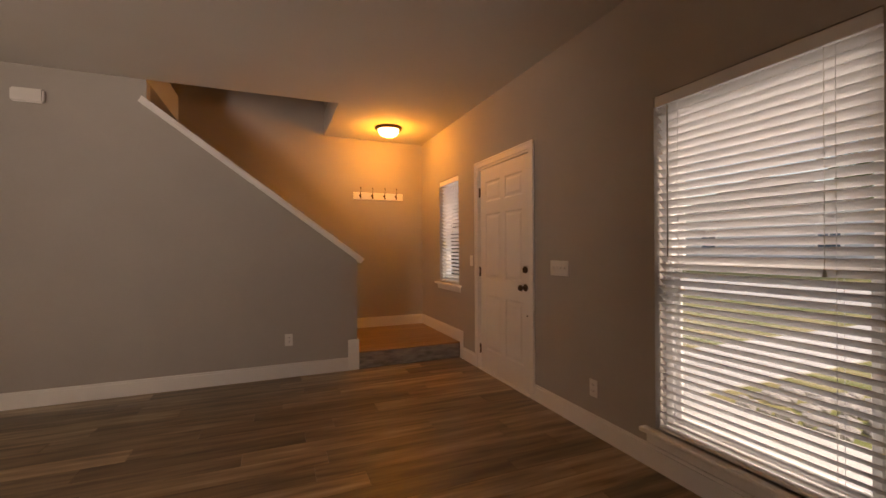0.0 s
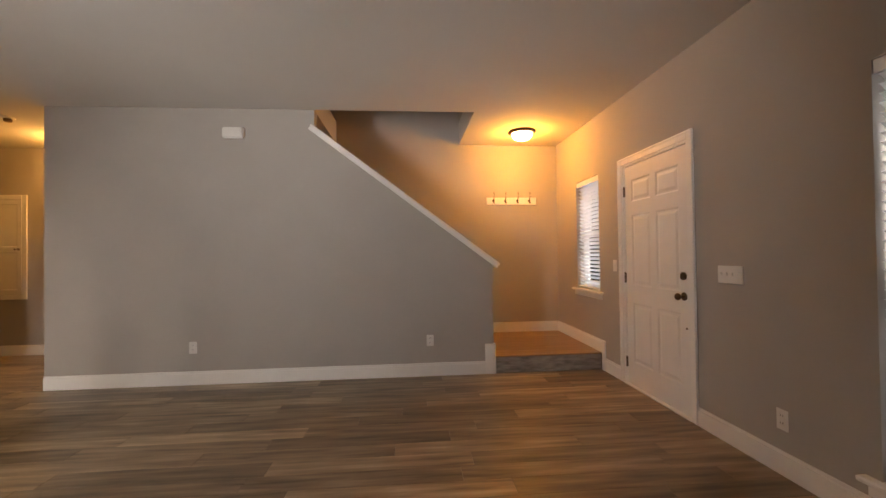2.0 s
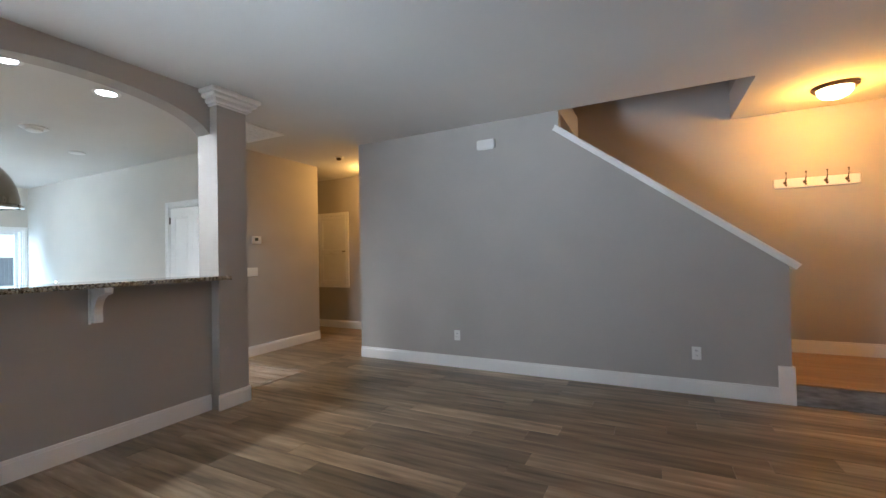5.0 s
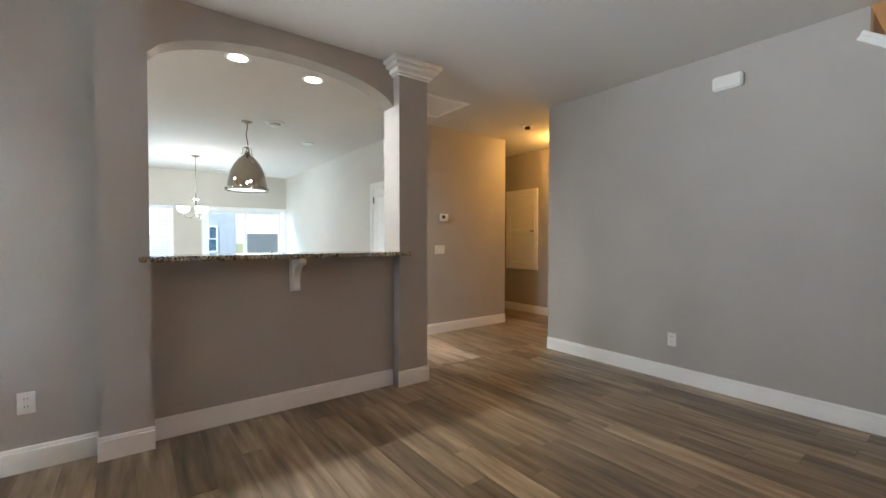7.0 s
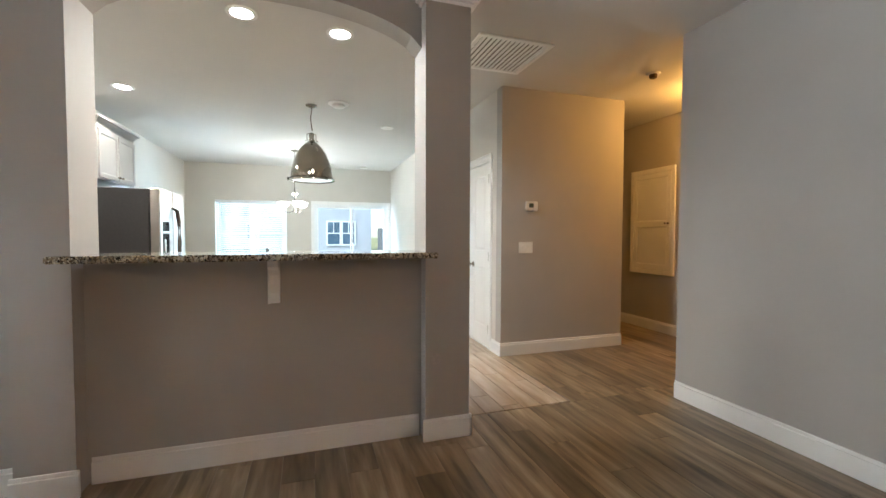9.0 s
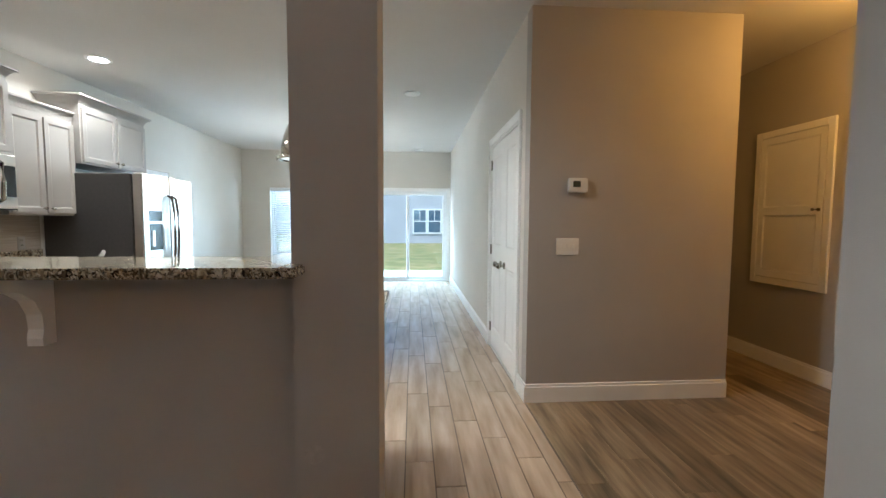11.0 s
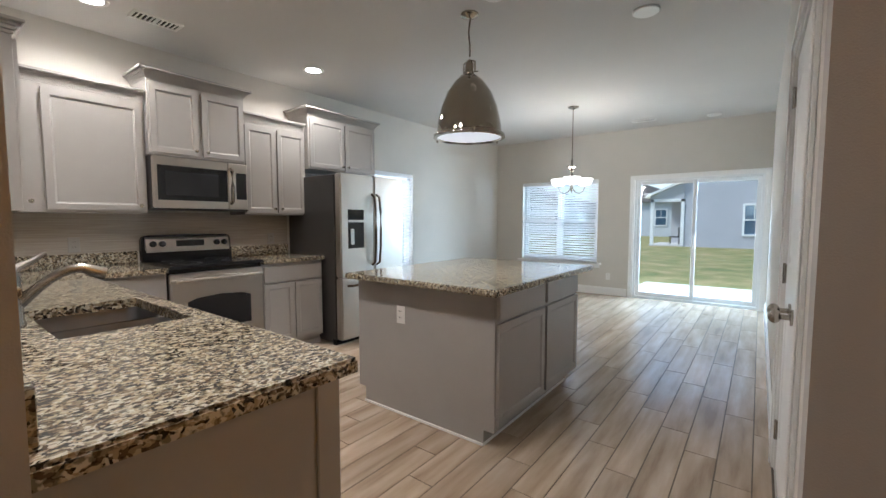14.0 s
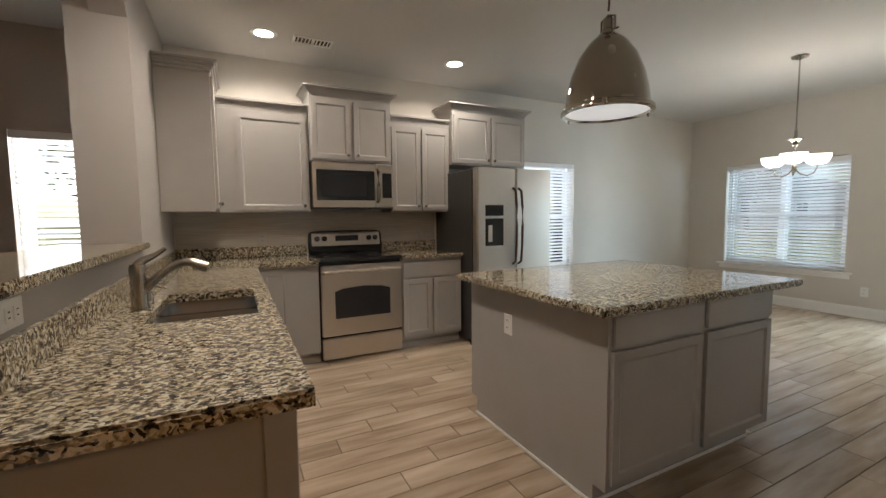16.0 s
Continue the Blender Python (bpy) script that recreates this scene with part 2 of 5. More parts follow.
def single(name, bm, mat, label="", category="", group="", kind="", smooth=False):
    return tagged(new(name, finish(bm, mat, name, smooth)), label, category, group, kind)


def thing(name, at, label="", category="", group="", kind=""):
    ob = new(name)
    ob.empty_display_size = 0.1
    ob.matrix_basis = pose(*at)
    return tagged(ob, label, category, group, kind)


def part(name, bm, mat, parent, label="", smooth=False):
    ob = new(name, finish(bm, mat, name, smooth))
    ob.parent = parent
    ob.matrix_parent_inverse = parent.matrix_basis.inverted() if parent.parent is None else Matrix()
    return tagged(ob, label)


def wall(name, axis, at0, at1, a0, a1, z0, z1, holes=(), mat=None, label=""):
    """A wall along x ('x') or y ('y') from a0 to a1, between at0 and at1 across, with holes (a0, a1, z0, z1)."""
    bm = bmesh.new()
    def put(p, q, lo, hi):
        if q - p < 1e-4 or hi - lo < 1e-4: return
        if axis == "y": box(bm, at0, p, lo, at1, q, hi)
        else: box(bm, p, at0, lo, q, at1, hi)
    x = a0
    for h0, h1, hz0, hz1 in sorted(holes):
        put(x, h0, z0, z1); put(h0, h1, z0, hz0); put(h0, h1, hz1, z1)
        x = h1
    put(x, a1, z0, z1)
    return single(name, bm, mat or PAINT, label, "wall", kind="structure")


def panel_sheet(bm, place, w, h, t, panels, inset=0.012, depth=0.007, raised=False):
    """A slab of w x h x t with sunken panels (u0, u1, v0, v1) in its front; place(u, v, d) gives the point."""
    us = sorted({0, w, *[p[0] for p in panels], *[p[1] for p in panels]})
    vs = sorted({0, h, *[p[2] for p in panels], *[p[3] for p in panels]})
    def quad(*c): bm.faces.new([bm.verts.new(place(*k)) for k in c])
    def ring(a, b, da, db):
        (u0, u1, v0, v1), (p0, p1, q0, q1) = a, b
        quad((u0, v0, da), (u1, v0, da), (p1, q0, db), (p0, q0, db)); quad((u1, v0, da), (u1, v1, da), (p1, q1, db), (p1, q0, db))
        quad((u1, v1, da), (u0, v1, da), (p0, q1, db), (p1, q1, db)); quad((u0, v1, da), (u0, v0, da), (p0, q0, db), (p0, q1, db))
    for u0, u1 in zip(us, us[1:]):
        for v0, v1 in zip(vs, vs[1:]):
            c = ((u0 + u1) / 2, (v0 + v1) / 2)
            if not any(p[0] < c[0] < p[1] and p[2] < c[1] < p[3] for p in panels):
                quad((u0, v0, 0), (u1, v0, 0), (u1, v1, 0), (u0, v1, 0))
    for p in panels:
        def sh(k): return (p[0] + k, p[1] - k, p[2] + k, p[3] - k)
        r1 = sh(inset)
        ring(p, r1, 0, -depth)
        if raised:
            r2, r3 = sh(inset + 0.012), sh(inset + 0.034)
            ring(r1, r2, -depth, -depth); ring(r2, r3, -depth, -0.0015)
            r1, dz = r3, -0.0015
        else: dz = -depth
        quad((r1[0], r1[2], dz), (r1[1], r1[2], dz), (r1[1], r1[3], dz), (r1[0], r1[3], dz))
    ring((0, w, 0, h), (0, w, 0, h), 0, -t)
    quad((0, 0, -t), (w, 0, -t), (w, h, -t), (0, h, -t))
    bmesh.ops.remove_doubles(bm, verts=bm.verts[:], dist=1e-5)
    return bm


def facing(o, n):
    """place() for a front at the corner o that faces n: '+x', '-x', '+y' or '-y'; u runs to the right as one looks at it."""
    o = Vector(o)
    N = {"+x": Vector((1, 0, 0)), "-x": Vector((-1, 0, 0)), "+y": Vector((0, 1, 0)), "-y": Vector((0, -1, 0))}[n]
    U = Vector((0, 0, 1)).cross(N)
    return lambda u, v, d: o + U * u + Vector((0, 0, v)) + N * d


def at_box(f, u0, v0, d0, u1, v1, d1, bevel=0.0, bm=None, segments=1):
    a, b = f(u0, v0, d0), f(u1, v1, d1)
    return box(bm if bm is not None else bmesh.new(), *[min(p, q) for p, q in zip(a, b)], *[max(p, q) for p, q in zip(a, b)], bevel=bevel, segments=segments)


# ---- structure ----
H = 2.755
E_ = 2.155     # front wall, inner face
S_ = -0.03     # side wall, inner face
W_ = -10.82    # rear wall, inner face
DOOR = (3.70, 4.64, 0.0, 2.085)
FWIN = (1.53, 2.48, 0.225, 2.10)
EWIN = (5.145, 5.74, 0.83, 2.11)
wall("wall_east", "y", E_, E_ + 0.16, S_ - 0.16, 6.56, -0.1, 5.4, [FWIN, DOOR, EWIN])
SIDEWIN, DINWIN = (-3.24, -2.60, 0.58, 1.97), (-8.27, -7.40, 0.54, 1.97)
wall("wall_south", "x", S_ - 0.16, S_, -3.62, E_, -0.1, H, [SIDEWIN])
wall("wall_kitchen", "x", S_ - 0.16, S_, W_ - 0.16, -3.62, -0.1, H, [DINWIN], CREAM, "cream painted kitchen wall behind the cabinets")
REARWIN, SLIDE = (0.53, 1.955, 0.54, 1.985), (2.52, 4.235, 0.0, 1.95)
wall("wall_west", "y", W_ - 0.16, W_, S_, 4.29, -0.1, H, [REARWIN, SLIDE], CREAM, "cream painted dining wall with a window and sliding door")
PANTRY = (-6.19, -5.095, 0.0, 2.06)
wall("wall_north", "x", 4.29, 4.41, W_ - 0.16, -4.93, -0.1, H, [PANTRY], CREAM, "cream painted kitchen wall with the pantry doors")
wall("wall_thermostat", "y", -4.93, -4.81, 4.29, 5.80, -0.1, H)
wall("wall_hall_side", "x", 5.68, 5.80, -7.6, -4.93, -0.1, H)
wall("wall_hall_back", "x", 6.74, 6.86, -7.6, -3.43, -0.1, H)
wall("wall_hall_end", "y", -7.6, -7.5, 5.80, 6.74, -0.1, H)
wall("wall_under_stair", "y", -3.43, -3.31, 5.23, 6.74, -0.1, H)
wall("wall_stair_back", "x", 6.42, 6.56, -3.31, E_, -0.1, 5.4)
wall("wall_stairwell_end", "y", -3.31, -3.22, 5.23, 6.42, H + 0.3, 5.4)
wall("wall_stairwell_front", "x", 5.11, 5.23, -3.31, 0.79, H + 0.3, 5.4)
wall("wall_stairwell_head", "y", 0.79, 0.91, 5.11, 6.42, H + 0.3, 5.4)
# sloping wall beside the stair
bm = bmesh.new()
outline = [(-3.43, -0.1), (0.965, -0.1), (0.965, 1.145), (-0.86, 2.515), (-0.86, H), (-3.43, H)]
f0, f1 = ([bm.verts.new((x, y, z)) for x, z in outline] for y in (5.11, 5.23))
bm.faces.new(f0); bm.faces.new(f1[::-1])
for k in range(6): bm.faces.new((f0[k], f0[(k + 1) % 6], f1[(k + 1) % 6], f1[k]))
single("wall_stair", bm, PAINT, "greige painted wall with a sloping top beside the stair", "wall", kind="structure")
# ceiling with the stairwell opening
bm = bmesh.new()
for x0, y0, x1, y1 in ((W_ - 0.16, S_ - 0.16, E_, 5.11), (0.79, 5.11, E_, 6.42), (W_ - 0.16, 5.11, -0.86, 5.23), (W_ - 0.16, 5.23, -3.31, 6.86), (-3.31, 5.23, -0.86, 6.42)):
    box(bm, x0, y0, H, x1, y1, H + 0.3)
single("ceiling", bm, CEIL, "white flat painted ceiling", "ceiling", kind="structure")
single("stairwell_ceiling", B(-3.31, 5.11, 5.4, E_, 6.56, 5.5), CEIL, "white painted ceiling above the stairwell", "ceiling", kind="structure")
# wall between the rooms, with the arch over the bar
wall("wall_partition", "y", -3.62, -3.455, S_, 1.368, -0.1, H)
single("pilaster", B(-3.455, 1.13, -0.1, -3.345, 1.368, H), PAINT, "greige painted pilaster beside the arched opening", "wall", kind="structure")
single("column", B(-3.622, 3.085, -0.1, -3.358, 3.368, H), PAINT, "greige painted square column at the arch", "column", kind="structure")
wall("half_wall", "y", -3.62, -3.455, 1.368, 3.085, -0.1, 1.115)
bm = bmesh.new()
n = 28
for k in range(n):
    ya, yb = 1.368 + 1.717 * k / n, 1.368 + 1.717 * (k + 1) / n
    za, zb = (2.345 + 0.255 * math.sqrt(max(0, 1 - ((y - 2.2265) / 0.87) ** 2)) for y in (ya, yb))
    c = [[bm.verts.new((x, y, z)) for y, z in ((ya, za), (yb, zb), (yb, H), (ya, H))] for x in (-3.62, -3.455)]
    for q in (c[0], c[1][::-1]): bm.faces.new(q)
    for i in (0, 2): bm.faces.new((c[0][i], c[0][(i + 1) % 4], c[1][(i + 1) % 4], c[1][i]))
bmesh.ops.remove_doubles(bm, verts=bm.verts[:], dist=1e-5)
single("arch", bm, PAINT, "greige painted arched header over the bar", "arch", kind="structure")
bm = bmesh.new()
for k, (z0, z1, o) in enumerate(((2.625, 2.645, 0.018), (2.645, 2.685, 0.04), (2.685, 2.72, 0.075), (2.72, 2.755, 0.10))):
    box(bm, -3.622 - o, 3.085 - o, z0, -3.358 + o, 3.368 + o, z1, bevel=0.008)
single("trim_column_crown", bm, TRIM, "white stepped crown moulding round the column top", "trim", kind="structure")
# floors
single("floor_base", B(W_ - 0.16, S_ - 0.16, -0.15, E_ + 0.16, 6.86, -0.012), JOINT, "dark joints under the floor boards", "floor", kind="structure")
floor_wood = thing("floor_wood", (0, 3, 0), "brown grey wood plank floor in the living room", "floor", kind="structure")
floor_tile = thing("floor_tile", (-7, 2, 0), "tan wood-look plank tile floor in the kitchen", "floor", kind="structure")
part("grout_bed", B(W_, S_, -0.012, -3.62, 4.29, -0.003), GROUT, floor_tile)

# ---- trim ----
BH = 0.135


def baseboard(f, length, z=0.0):
    bm = bmesh.new()
    at_box(f, 0, z, 0.0, length, z + BH - 0.022, 0.015, bm=bm, bevel=0.002)
    at_box(f, 0, z + BH - 0.022, 0.0, length, z + BH, 0.009, bm=bm, bevel=0.003)
    return single("baseboard", bm, TRIM, "white painted wooden baseboard", "trim", kind="structure")


baseboard(facing((-3.43, 5.11, 0), "-y"), 4.30)
single("baseboard", box(B(0.87, 5.092, 0, 0.983, 5.11, 0.315, bevel=0.004), 0.965, 5.11, 0, 0.983, 5.23, 0.315, bevel=0.003), TRIM, "white raised baseboard block at the wall end", "trim", kind="structure")
baseboard(facing((-3.43, 6.74, 0), "-x"), 1.63)


def base_x(x, y0, y1, n, z=0.0):
    return baseboard(facing((x, y0 if n == "+x" else y1, 0), n), y1 - y0, z)


def base_y(y, x0, x1, n, z=0.0):
    return baseboard(facing((x1 if n == "+y" else x0, y, 0), n), x1 - x0, z)


base_x(E_, S_, 3.63, "-x"); base_x(E_, 4.71, 5.06, "-x"); base_x(E_, 5.10, 6.42, "-x", 0.18)
single("baseboard", B(E_ - 0.018, 5.03, 0.0, E_, 5.10, 0.315, bevel=0.004), TRIM, "white raised baseboard block beside the step", "trim", kind="structure")
base_y(6.42, 0.965, E_ - 0.016, "-y", 0.18)
base_x(-4.81, 4.29, 5.80, "+x"); base_y(6.74, -7.5, -3.45, "-y"); base_y(5.80, -7.5, -4.81, "+y")
base_y(4.29, W_, -6.26, "-y"); base_y(4.29, -5.025, -4.795, "-y")
base_x(W_, S_, 2.45, "+x"); base_y(S_, W_ + 0.016, -7.1, "+y"); base_y(S_, -3.44, E_ - 0.016, "+y")
base_x(-3.455, S_, 1.115, "+x"); base_x(-3.345, 1.115, 1.383, "+x"); base_x(-3.455, 1.384, 3.068, "+x"); base_x(-3.358, 3.07, 3.384, "+x")
base_y(3.368, -3.622, -3.343, "+y")
# sloping cap of the stair wall
bm = bmesh.new()
a, b = Vector((1.03, 0, 1.135)), Vector((-0.90, 0, 2.585))
d = (b - a).normalized()
up = Vector((-d.z, 0, d.x)) if d.x > 0 else Vector((d.z, 0, -d.x))
for y0, y1, lo, hi in ((5.075, 5.265, 0.0, 0.022), (5.09, 5.25, -0.035, 0.0)):
    c = [bm.verts.new(p + up * s + Vector((0, y, 0))) for y in (y0, y1) for p, s in ((a, lo), (b, lo), (b, hi), (a, hi))]
    for q in ((0, 1, 2, 3), (7, 6, 5, 4), (0, 4, 5, 1), (1, 5, 6, 2), (2, 6, 7, 3), (3, 7, 4, 0)): bm.faces.new([c[i] for i in q])
single("trim_stair_cap", bm, TRIM, "white sloping wooden cap on the stair wall", "trim", kind="structure")


def casing(name, f, w, h, cw=0.065, label="white painted door casing"):
    """Casing round an opening of w x h whose lower left corner is f's origin."""
    bm = bmesh.new()
    for u0, v0, u1, v1 in ((-cw, 0, 0, h + cw), (w, 0, w + cw, h + cw), (0, h, w, h + cw)):
        at_box(f, u0, v0, 0, u1, v1, 0.014, bm=bm, bevel=0.003)
    for u0, v0, u1, v1 in ((-cw, 0, -cw + 0.02, h + cw), (w + cw - 0.02, 0, w + cw, h + cw), (-cw + 0.02, h + cw - 0.02, w + cw - 0.02, h + cw)):
        at_box(f, u0, v0, 0.014, u1, v1, 0.021, bm=bm, bevel=0.003)
    for u0, v0, u1, v1 in ((0, 0, 0.018, h), (w - 0.018, 0, w, h), (0.018, h - 0.018, w - 0.018, h)):
        at_box(f, u0, v0, -0.11, u1, v1, 0.002, bm=bm)
    return single(name, bm, TRIM, label, "trim", kind="structure")


SIX = lambda w, h: [(u0 * w, u1 * w, v0 * h, v1 * h) for u0, u1 in ((0.125, 0.455), (0.545, 0.875)) for v0, v1 in ((0.105, 0.375), (0.455, 0.775), (0.835, 0.935))]
TWO = lambda w, h: [(0.2 * w, 0.8 * w, 0.10 * h, 0.43 * h), (0.2 * w, 0.8 * w, 0.52 * h, 0.94 * h)]


def knob(parent, f, u, v, mat, r=0.027):
    bm = bmesh.new()
    cyl(bm, f(u, v, 0), f(u, v, 0.008), r * 1.15)
    cyl(bm, f(u, v, 0.008), f(u, v, 0.04), r * 0.4)
    m = Matrix.Translation(f(u, v, 0.055)) @ Matrix.Scale(0.8, 4, f(0, 0, 1) - f(0, 0, 0))
    bmesh.ops.create_uvsphere(bm, u_segments=20, v_segments=12, radius=r, matrix=m)
    return part("door_knob", bm, mat, parent, "round metal door knob", True)


def hinge(parent, f, u, v, mat):
    bm = at_box(f, u - 0.012, v - 0.045, -0.002, u + 0.012, v + 0.045, 0.004)
    cyl(bm, f(u, v - 0.05, 0.008), f(u, v + 0.05, 0.008), 0.007, n=10)
    return part("hinge", bm, mat, parent)


# front door, seen from inside: left edge at the far side
fd = facing((E_, DOOR[1], 0), "-x")
casing("trim_front_door", fd, DOOR[1] - DOOR[0], DOOR[3])
door_1 = thing("door_1", (E_, 4.17, 0), "white six-panel front door, closed, with bronze knob", "door", kind="structure")
fs = facing((E_ + 0.012, DOOR[1] - 0.02, 0.012), "-x")
part("slab", panel_sheet(bmesh.new(), fs, 0.90, 2.05, 0.045, SIX(0.90, 2.05), raised=True), DOORW, door_1)
knob(door_1, fs, 0.835, 0.90, BRONZE)
bm = cyl(bmesh.new(), fs(0.835, 1.055, 0), fs(0.835, 1.055, 0.014), 0.03)
at_box(fs, 0.829, 1.035, 0.014, 0.841, 1.075, 0.03, bm=bm, bevel=0.003)
part("deadbolt", bm, BRONZE, door_1, "round bronze deadbolt with thumb turn", True)
part("peep_hole", cyl(bmesh.new(), fs(0.855, 0.66, 0), fs(0.855, 0.66, 0.004), 0.008), BRONZE, door_1)
for v in (0.2, 1.0, 1.82): hinge(door_1, fs, -0.006, v, BRONZE)
part("threshold", B(E_ - 0.02, DOOR[0], 0.0, E_ + 0.12, DOOR[1], 0.011, bevel=0.003), VINYL, door_1, "pale metal threshold")
single("trim_door_back", B(E_ + 0.10, DOOR[0], 0.0, E_ + 0.14, DOOR[1], DOOR[3]), TRIM, "outer face behind the front door", "trim", kind="structure")
# pantry double door
fp = facing((PANTRY[0], 4.29, 0), "-y")
casing("trim_pantry", fp, PANTRY[1] - PANTRY[0], PANTRY[3])
for k, (u, name) in enumerate(((0.02, "door_2"), (0.549, "door_3"))):
    d = thing(name, (PANTRY[0] + u + 0.26, 4.29, 0), "white two-panel pantry door leaf, closed", "door", kind="structure")
    f = facing((PANTRY[0] + u, 4.296, 0.012), "-y")
    part("slab", panel_sheet(bmesh.new(), f, 0.525, 2.025, 0.035, TWO(0.525, 2.025), raised=True), DOORW, d)
    knob(d, f, 0.455 if k == 0 else 0.07, 0.89, NICKEL)
    for v in (0.2, 1.0, 1.85): hinge(d, f, -0.004 if k == 0 else 0.529, v, NICKEL)
single("trim_pantry_back", B(PANTRY[0], 4.40, 0, PANTRY[1], 4.44, 2.08), TRIM, "dark back of the pantry opening", "trim", kind="structure")


# ---- windows and blinds ----
def window(name, f, w, h, label, wide=False):
    """A double-hung vinyl window in an opening of w x h; f's origin is the lower left inner corner of the opening."""
    win = thing(name, f(w / 2, 0, -0.1), label, "window", kind="structure")
    t = 0.045
    bm = bmesh.new()
    for u0, v0, u1, v1 in ((0, 0, t, h), (w - t, 0, w, h), (t, 0, w - t, t), (t, h - t, w - t, h)): at_box(f, u0, v0, -0.15, u1, v1, -0.085, bm=bm, bevel=0.003)
    part("window_frame", bm, VINYL, win)
    cols = [(t, w / 2 - 0.025), (w / 2 + 0.025, w - t)] if wide else [(t, w - t)]
    if wide: part("mullion", at_box(f, w / 2 - 0.025, t, -0.15, w / 2 + 0.025, h - t, -0.085, bevel=0.003), VINYL, win)
    for u0, u1 in cols:
        for v0, v1, d in ((t, h / 2 + 0.02, -0.105), (h / 2 - 0.02, h - t, -0.13)):
            bm = bmesh.new()
            s = 0.035
            for a0, b0, a1, b1 in ((u0, v0, u0 + s, v1), (u1 - s, v0, u1, v1), (u0 + s, v0, u1 - s, v0 + s), (u0 + s, v1 - s, u1 - s, v1)): at_box(f, a0, b0, d - 0.02, a1, b1, d, bm=bm, bevel=0.003)
            sash = part("sash", bm, VINYL, win)
            pane = part("pane", at_box(f, u0 + s, v0 + s, d - 0.012, u1 - s, v1 - s, d - 0.008), GLASS, sash)
            pane.visible_shadow = False
    return win


def sill(f, w, label="white painted window stool and apron"):
    bm = at_box(f, -0.075, -0.025, -0.085, w + 0.075, 0.0, 0.05, bevel=0.006)
    at_box(f, -0.05, -0.085, 0.0, w + 0.05, -0.025, 0.014, bm=bm, bevel=0.003)
    return single("window_sill", bm, TRIM, label, "window sill", kind="structure")


def blind(f, w, h, label, tilt=28, wand=True):
    """A raised-to-length slatted blind in the opening; the room-side edges of the slats stand higher."""
    b = thing("window_blind", f(w / 2, 0, -0.04), label, "blind", "window blinds")
    part("valance", at_box(f, 0.004, h - 0.065, -0.012, w - 0.004, h - 0.004, -0.002, bevel=0.003), SLATM, b)
    part("headrail", at_box(f, 0.01, h - 0.055, -0.065, w - 0.01, h - 0.006, -0.014), SLATM, b)
    part("bottom_rail", at_box(f, 0.012, 0.006, -0.062, w - 0.012, 0.024, -0.012, bevel=0.004), SLATM, b)
    pitch, v, me = 0.0435, 0.05, None
    t = radians(tilt)
    while v < h - 0.08:
        if me is None:
            bm = bmesh.new()
            prof = [(-0.025, 0.0), (-0.012, 0.0022), (0.0, 0.003), (0.012, 0.0022), (0.025, 0.0)]
            rows = []
            for s, z in prof:
                for th in (0, 0.0026):
                    rows.append([f(u, (z + th) * math.cos(t) + s * math.sin(t), s * math.cos(t) - (z + th) * math.sin(t) - 0.037) - f(0, 0, 0) for u in (0.012, w - 0.012)])
            vs = [[bm.verts.new(p) for p in r] for r in rows]
            for i in range(4):
                for j in (0, 1): bm.faces.new((vs[2 * i + j][0], vs[2 * i + j][1], vs[2 * i + 2 + j][1], vs[2 * i + 2 + j][0]))
            for i in (0, 8): bm.faces.new((vs[i][0], vs[i][1], vs[i + 1][1], vs[i + 1][0]))
            for e in (0, 1):
                for i in range(4): bm.faces.new((vs[2 * i][e], vs[2 * i + 1][e], vs[2 * i + 3][e], vs[2 * i + 2][e]))
            me = finish(bm, SLATM, "slat")
        s = new("slat", me)
        s.parent, s.matrix_parent_inverse = b, b.matrix_basis.inverted()
        s.location = f(0, v, 0)
        v += pitch
    for u in ([0.14, w - 0.14] if w < 1.1 else [0.14, w / 2, w - 0.14]):
        bm = bmesh.new()
        for d in (-0.011, -0.063): tube(bm, [f(u, 0.02, d), f(u, h - 0.05, d)], 0.0011, 6)
        part("ladder_cord", bm, SLATM, b)
    if wand:
        part("tilt_wand", tube(bmesh.new(), [f(0.09, h - 0.07, 0.004), f(0.09, h * 0.52, 0.006)], 0.004, 8), GREYPL, b, "grey plastic tilt wand")
        bm = tube(bmesh.new(), [f(w - 0.17, h - 0.06, 0.004), f(w - 0.17, h * 0.5, 0.005)], 0.0013, 6)
        cyl(bm, f(w - 0.17, h * 0.5 - 0.03, 0.005), f(w - 0.17, h * 0.5, 0.005), 0.008, 0.004, 10)
        part("pull_cord", bm, PLASTIC, b)
    return b


for name, hole, org, n, wide, lab in (
        ("window_1", FWIN, (E_, FWIN[1], FWIN[2]), "-x", False, "tall white vinyl double-hung front window"),
        ("window_2", EWIN, (E_, EWIN[1], EWIN[2]), "-x", False, "narrow white vinyl window in the entry"),
        ("window_3", SIDEWIN, (SIDEWIN[1], S_, SIDEWIN[2]), "+y", False, "white vinyl side window of the living room"),
        ("window_4", DINWIN, (DINWIN[1], S_, DINWIN[2]), "+y", False, "white vinyl side window behind the refrigerator"),
        ("window_5", REARWIN, (W_, REARWIN[0], REARWIN[2]), "+x", True, "wide white vinyl rear window")):
    f = facing(org, n)
    w, h = hole[1] - hole[0], hole[3] - hole[2]
    window(name, f, w, h, lab, wide)
    sill(f, w)
    blind(f, w, h, "white two-inch slat blind, lowered with slats half open", {"window_1": 40, "window_3": 25}.get(name, 34), name in ("window_1", "window_5", "window_2"))

